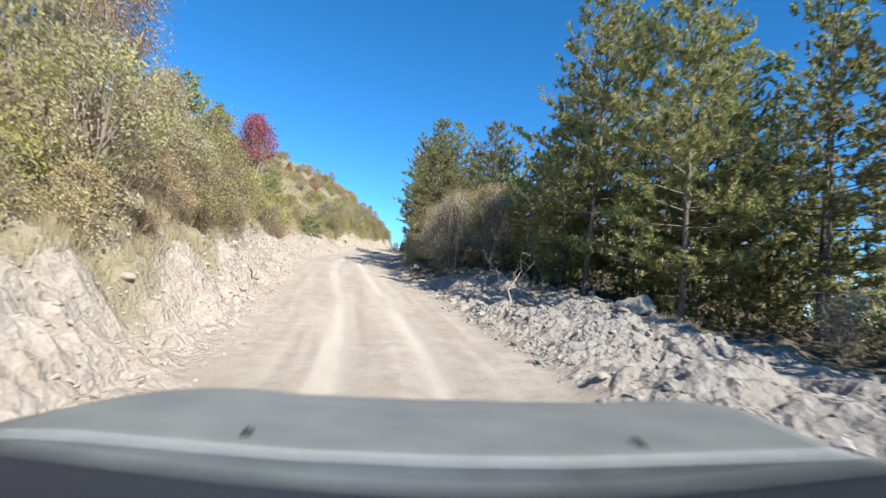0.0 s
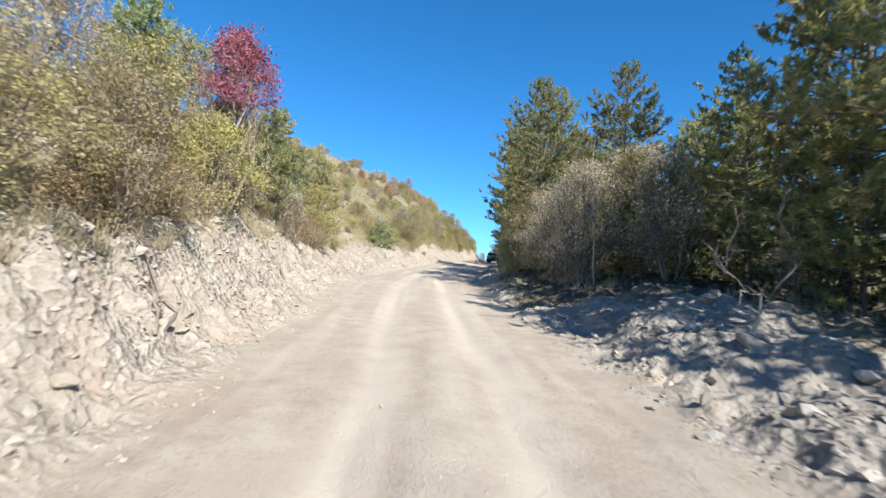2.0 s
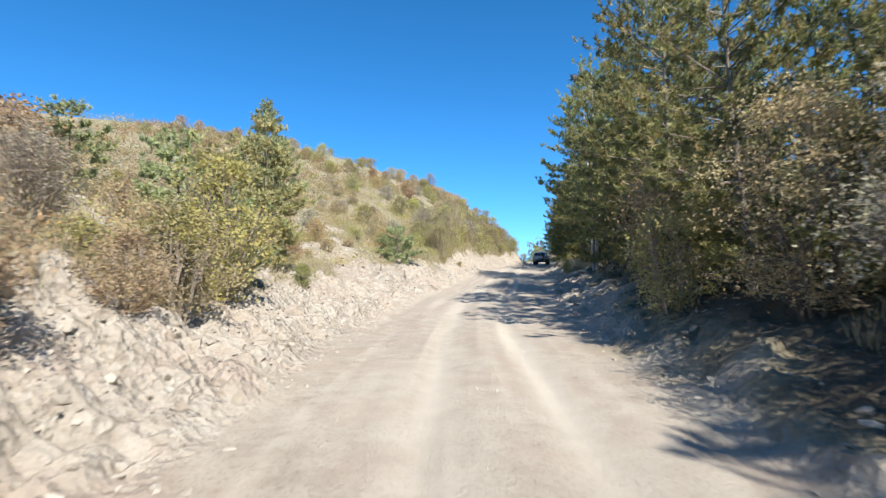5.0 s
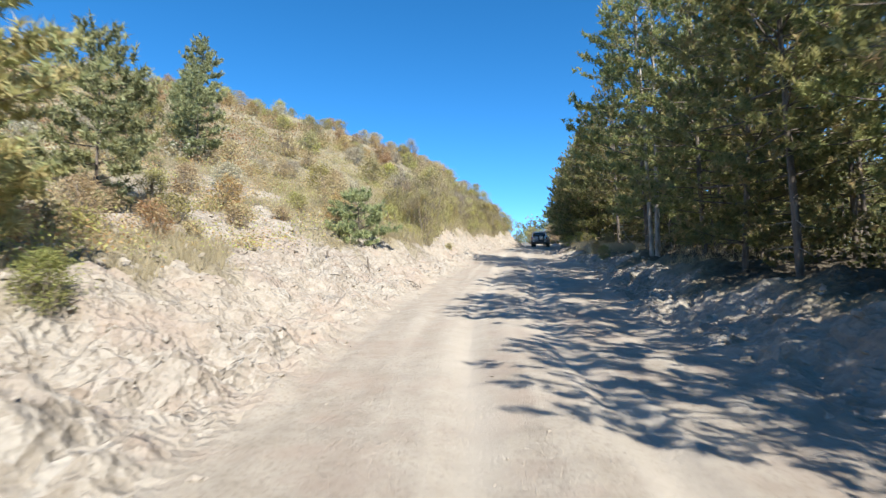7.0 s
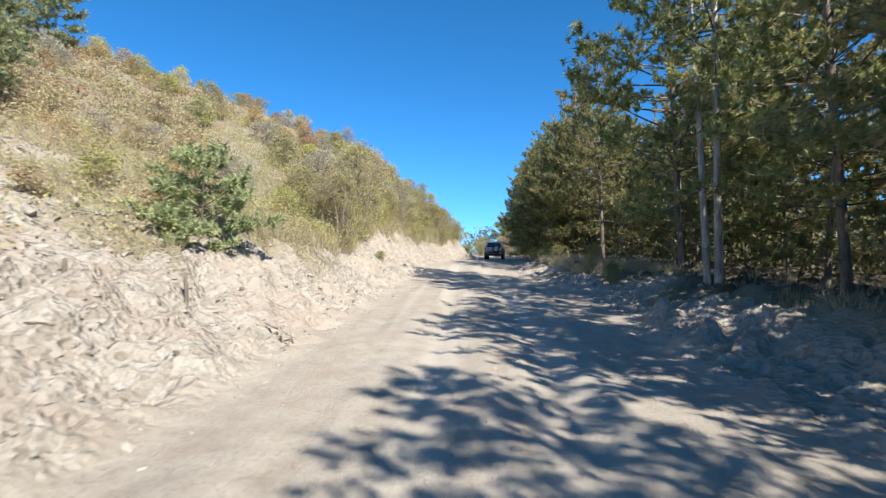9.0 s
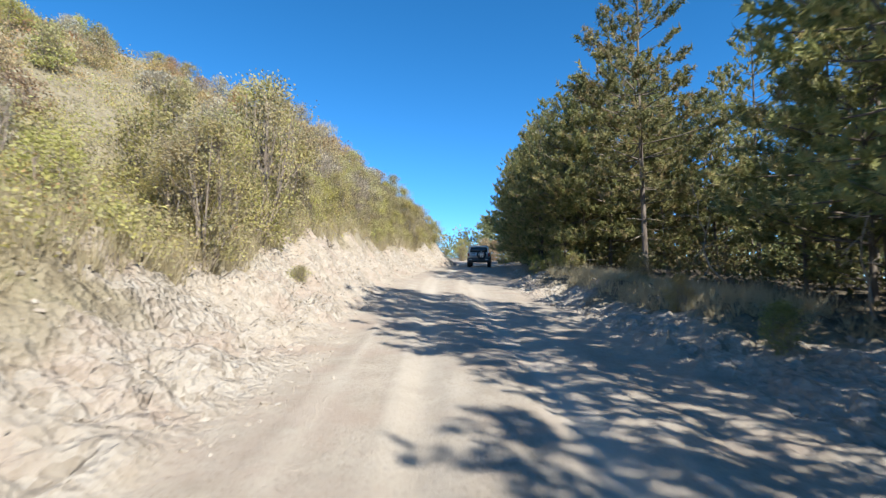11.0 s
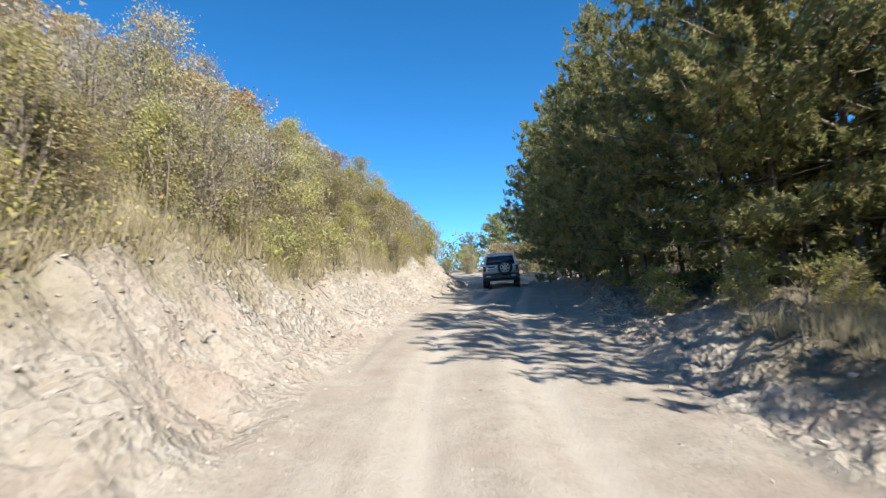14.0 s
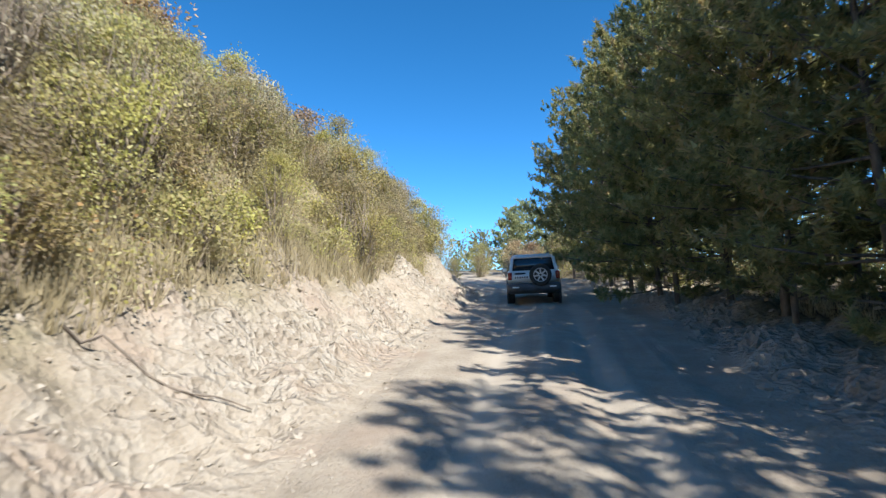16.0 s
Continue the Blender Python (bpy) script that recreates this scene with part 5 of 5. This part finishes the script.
    wheel = car_wheel(car, (0, 0, 0), "spare_wheel", 0.37, 0.22, 1)
    wheel.matrix_basis = Matrix.Translation((0.22, -2.31, 1.0)) @ Matrix.Rotation(radians(-90), 4, "Z")
    return car


off_roader(4.72, 97.3, float(height(np.array([4.7]), np.array([97.3]), False)[0]) - 0.02, radians(11), radians(3.6))


# ---- the car that carries the camera, as it stands at the start of the way
def carrier():
    car = tagged(new("grey_car"), "dusty grey car with a broad bonnet on the dirt road", "car")
    car.matrix_basis = look(PATH[0][1], PATH[0][2], PATH[0][3]) @ Matrix.Rotation(radians(-90), 4, "X")
    paint = plain("dusty_grey_paint", (0.165, 0.172, 0.158), 0.65, 0.0, vary=0.16, scale=5)

    def panel(back, front, rows=8, lip=0.0, thick=0.012):
        """A pressed panel between two edges, each of (across, ahead, up) points; lip: how far its front edge turns down."""
        bm = bmesh.new()
        n = 48
        edges = []
        for edge in (back, front):
            edge = np.array(edge, float)
            along = np.linspace(0, 1, len(edge)) if len(edge) < 3 else (edge[:, 0] - edge[0, 0]) / (edge[-1, 0] - edge[0, 0])
            fine = np.stack([np.interp(np.linspace(0, 1, n + 1), along, edge[:, k]) for k in range(3)], 1)
            for _ in range(2):
                fine[1:-1] = (fine[:-2] + 2 * fine[1:-1] + fine[2:]) / 4
            edges.append(fine)
        steps = [edges[0] + (edges[1] - edges[0]) * (r / rows) for r in range(rows + 1)]
        if lip:
            steps += [edges[1] + np.array((0, lip * 0.5, -lip * 0.25)), edges[1] + np.array((0, lip * 0.8, -lip))]
        vs = [[bm.verts.new(p) for p in line] for line in steps]
        for p, q in zip(vs, vs[1:]):
            for k in range(n):
                bm.faces.new((p[k], p[k + 1], q[k + 1], q[k])).smooth = True
        bmesh.ops.recalc_face_normals(bm, faces=bm.faces)
        bmesh.ops.solidify(bm, geom=bm.faces[:], thickness=thick)
        return bm

    rear = [(-0.78, 0.92, -0.320), (-0.66, 0.92, -0.321), (-0.47, 0.92, -0.338), (-0.275, 0.92, -0.355), (0.015, 0.92, -0.368), (0.21, 0.92, -0.370), (0.50, 0.92, -0.361), (0.70, 0.92, -0.353)]
    nose = [(-0.83, 0.99, -0.322), (-0.80, 1.13, -0.333), (-0.79, 1.28, -0.350), (-0.72, 1.42, -0.370), (-0.60, 1.50, -0.387), (-0.51, 1.53, -0.397), (-0.445, 1.55, -0.417), (-0.137, 1.55, -0.432), (0.352, 1.55, -0.442), (0.482, 1.55, -0.442),
            (0.58, 1.55, -0.435), (0.735, 1.50, -0.427), (0.80, 1.40, -0.425), (0.82, 1.26, -0.409), (0.84, 1.10, -0.40), (0.80, 1.02, -0.392)]
    part("bonnet", panel(rear, nose, 8, 0.1), paint, car, "dusty grey bonnet with a sunken centre")
    for x, z in ((-0.378, -0.356), (0.38, -0.376)):
        nozzle = part("washer_nozzle", box(x, 1.04, z, 0.02, 0.016, 0.014, 0.004), BLACK_TRIM, car)
        part("jet", box(x, 1.03, z + 0.009, 0.007, 0.006, 0.008, 0), BLACK_TRIM, nozzle)
    low = [(-0.60, 0.72, -0.276), (-0.48, 0.72, -0.293), (-0.29, 0.72, -0.316), (-0.139, 0.72, -0.329), (0.012, 0.72, -0.338), (0.239, 0.72, -0.336), (0.39, 0.72, -0.323), (0.542, 0.72, -0.306), (0.62, 0.72, -0.300)]
    part("bonnet_seal", panel([(x, y - 0.008, z - 0.001) for x, y, z in rear], [(x, y + 0.002, z + 0.003) for x, y, z in rear], 1, 0, 0.004), plain("pale_seal", (0.55, 0.56, 0.55), 0.4), car, "bright bonnet edge")
    part("scuttle", panel(low, [(x, y - 0.012, z - 0.006) for x, y, z in rear], 6), plain("scuttle_plastic", (0.10, 0.112, 0.105), 0.55, vary=0.45, scale=5), car, "grey-green plastic scuttle below the windscreen")
    part("screen_edge", panel([(x, y - 0.012, z + 0.001) for x, y, z in low], [(x, y - 0.004, z + 0.002) for x, y, z in low], 1, 0, 0.003), plain("pale_edge", (0.38, 0.34, 0.29), 0.6), car, "thin pale windscreen edge")
    part("dashboard", panel([(x * 0.95, 0.36, z + 0.05) for x, y, z in low], [(x, y - 0.014, z - 0.004) for x, y, z in low], 6, 0, 0.02), BLACK_TRIM, car, "black dashboard edge")
    part("body", loft([rounded_ring(0.8, -1.9, 1.75, -1.25, 0.25), rounded_ring(0.9, -2.2, 1.95, -1.1, 0.3), rounded_ring(0.92, -2.2, 1.95, -0.8, 0.3), rounded_ring(0.88, -2.15, 1.75, -0.62, 0.3), rounded_ring(0.8, -2.1, 1.58, -0.56, 0.3)]), paint, car)
    for s in (-1, 1):
        for yy in (-1.45, 1.2):
            car_wheel(car, (s * 0.8, yy, -1.27), flip=s)
    return car


carrier()
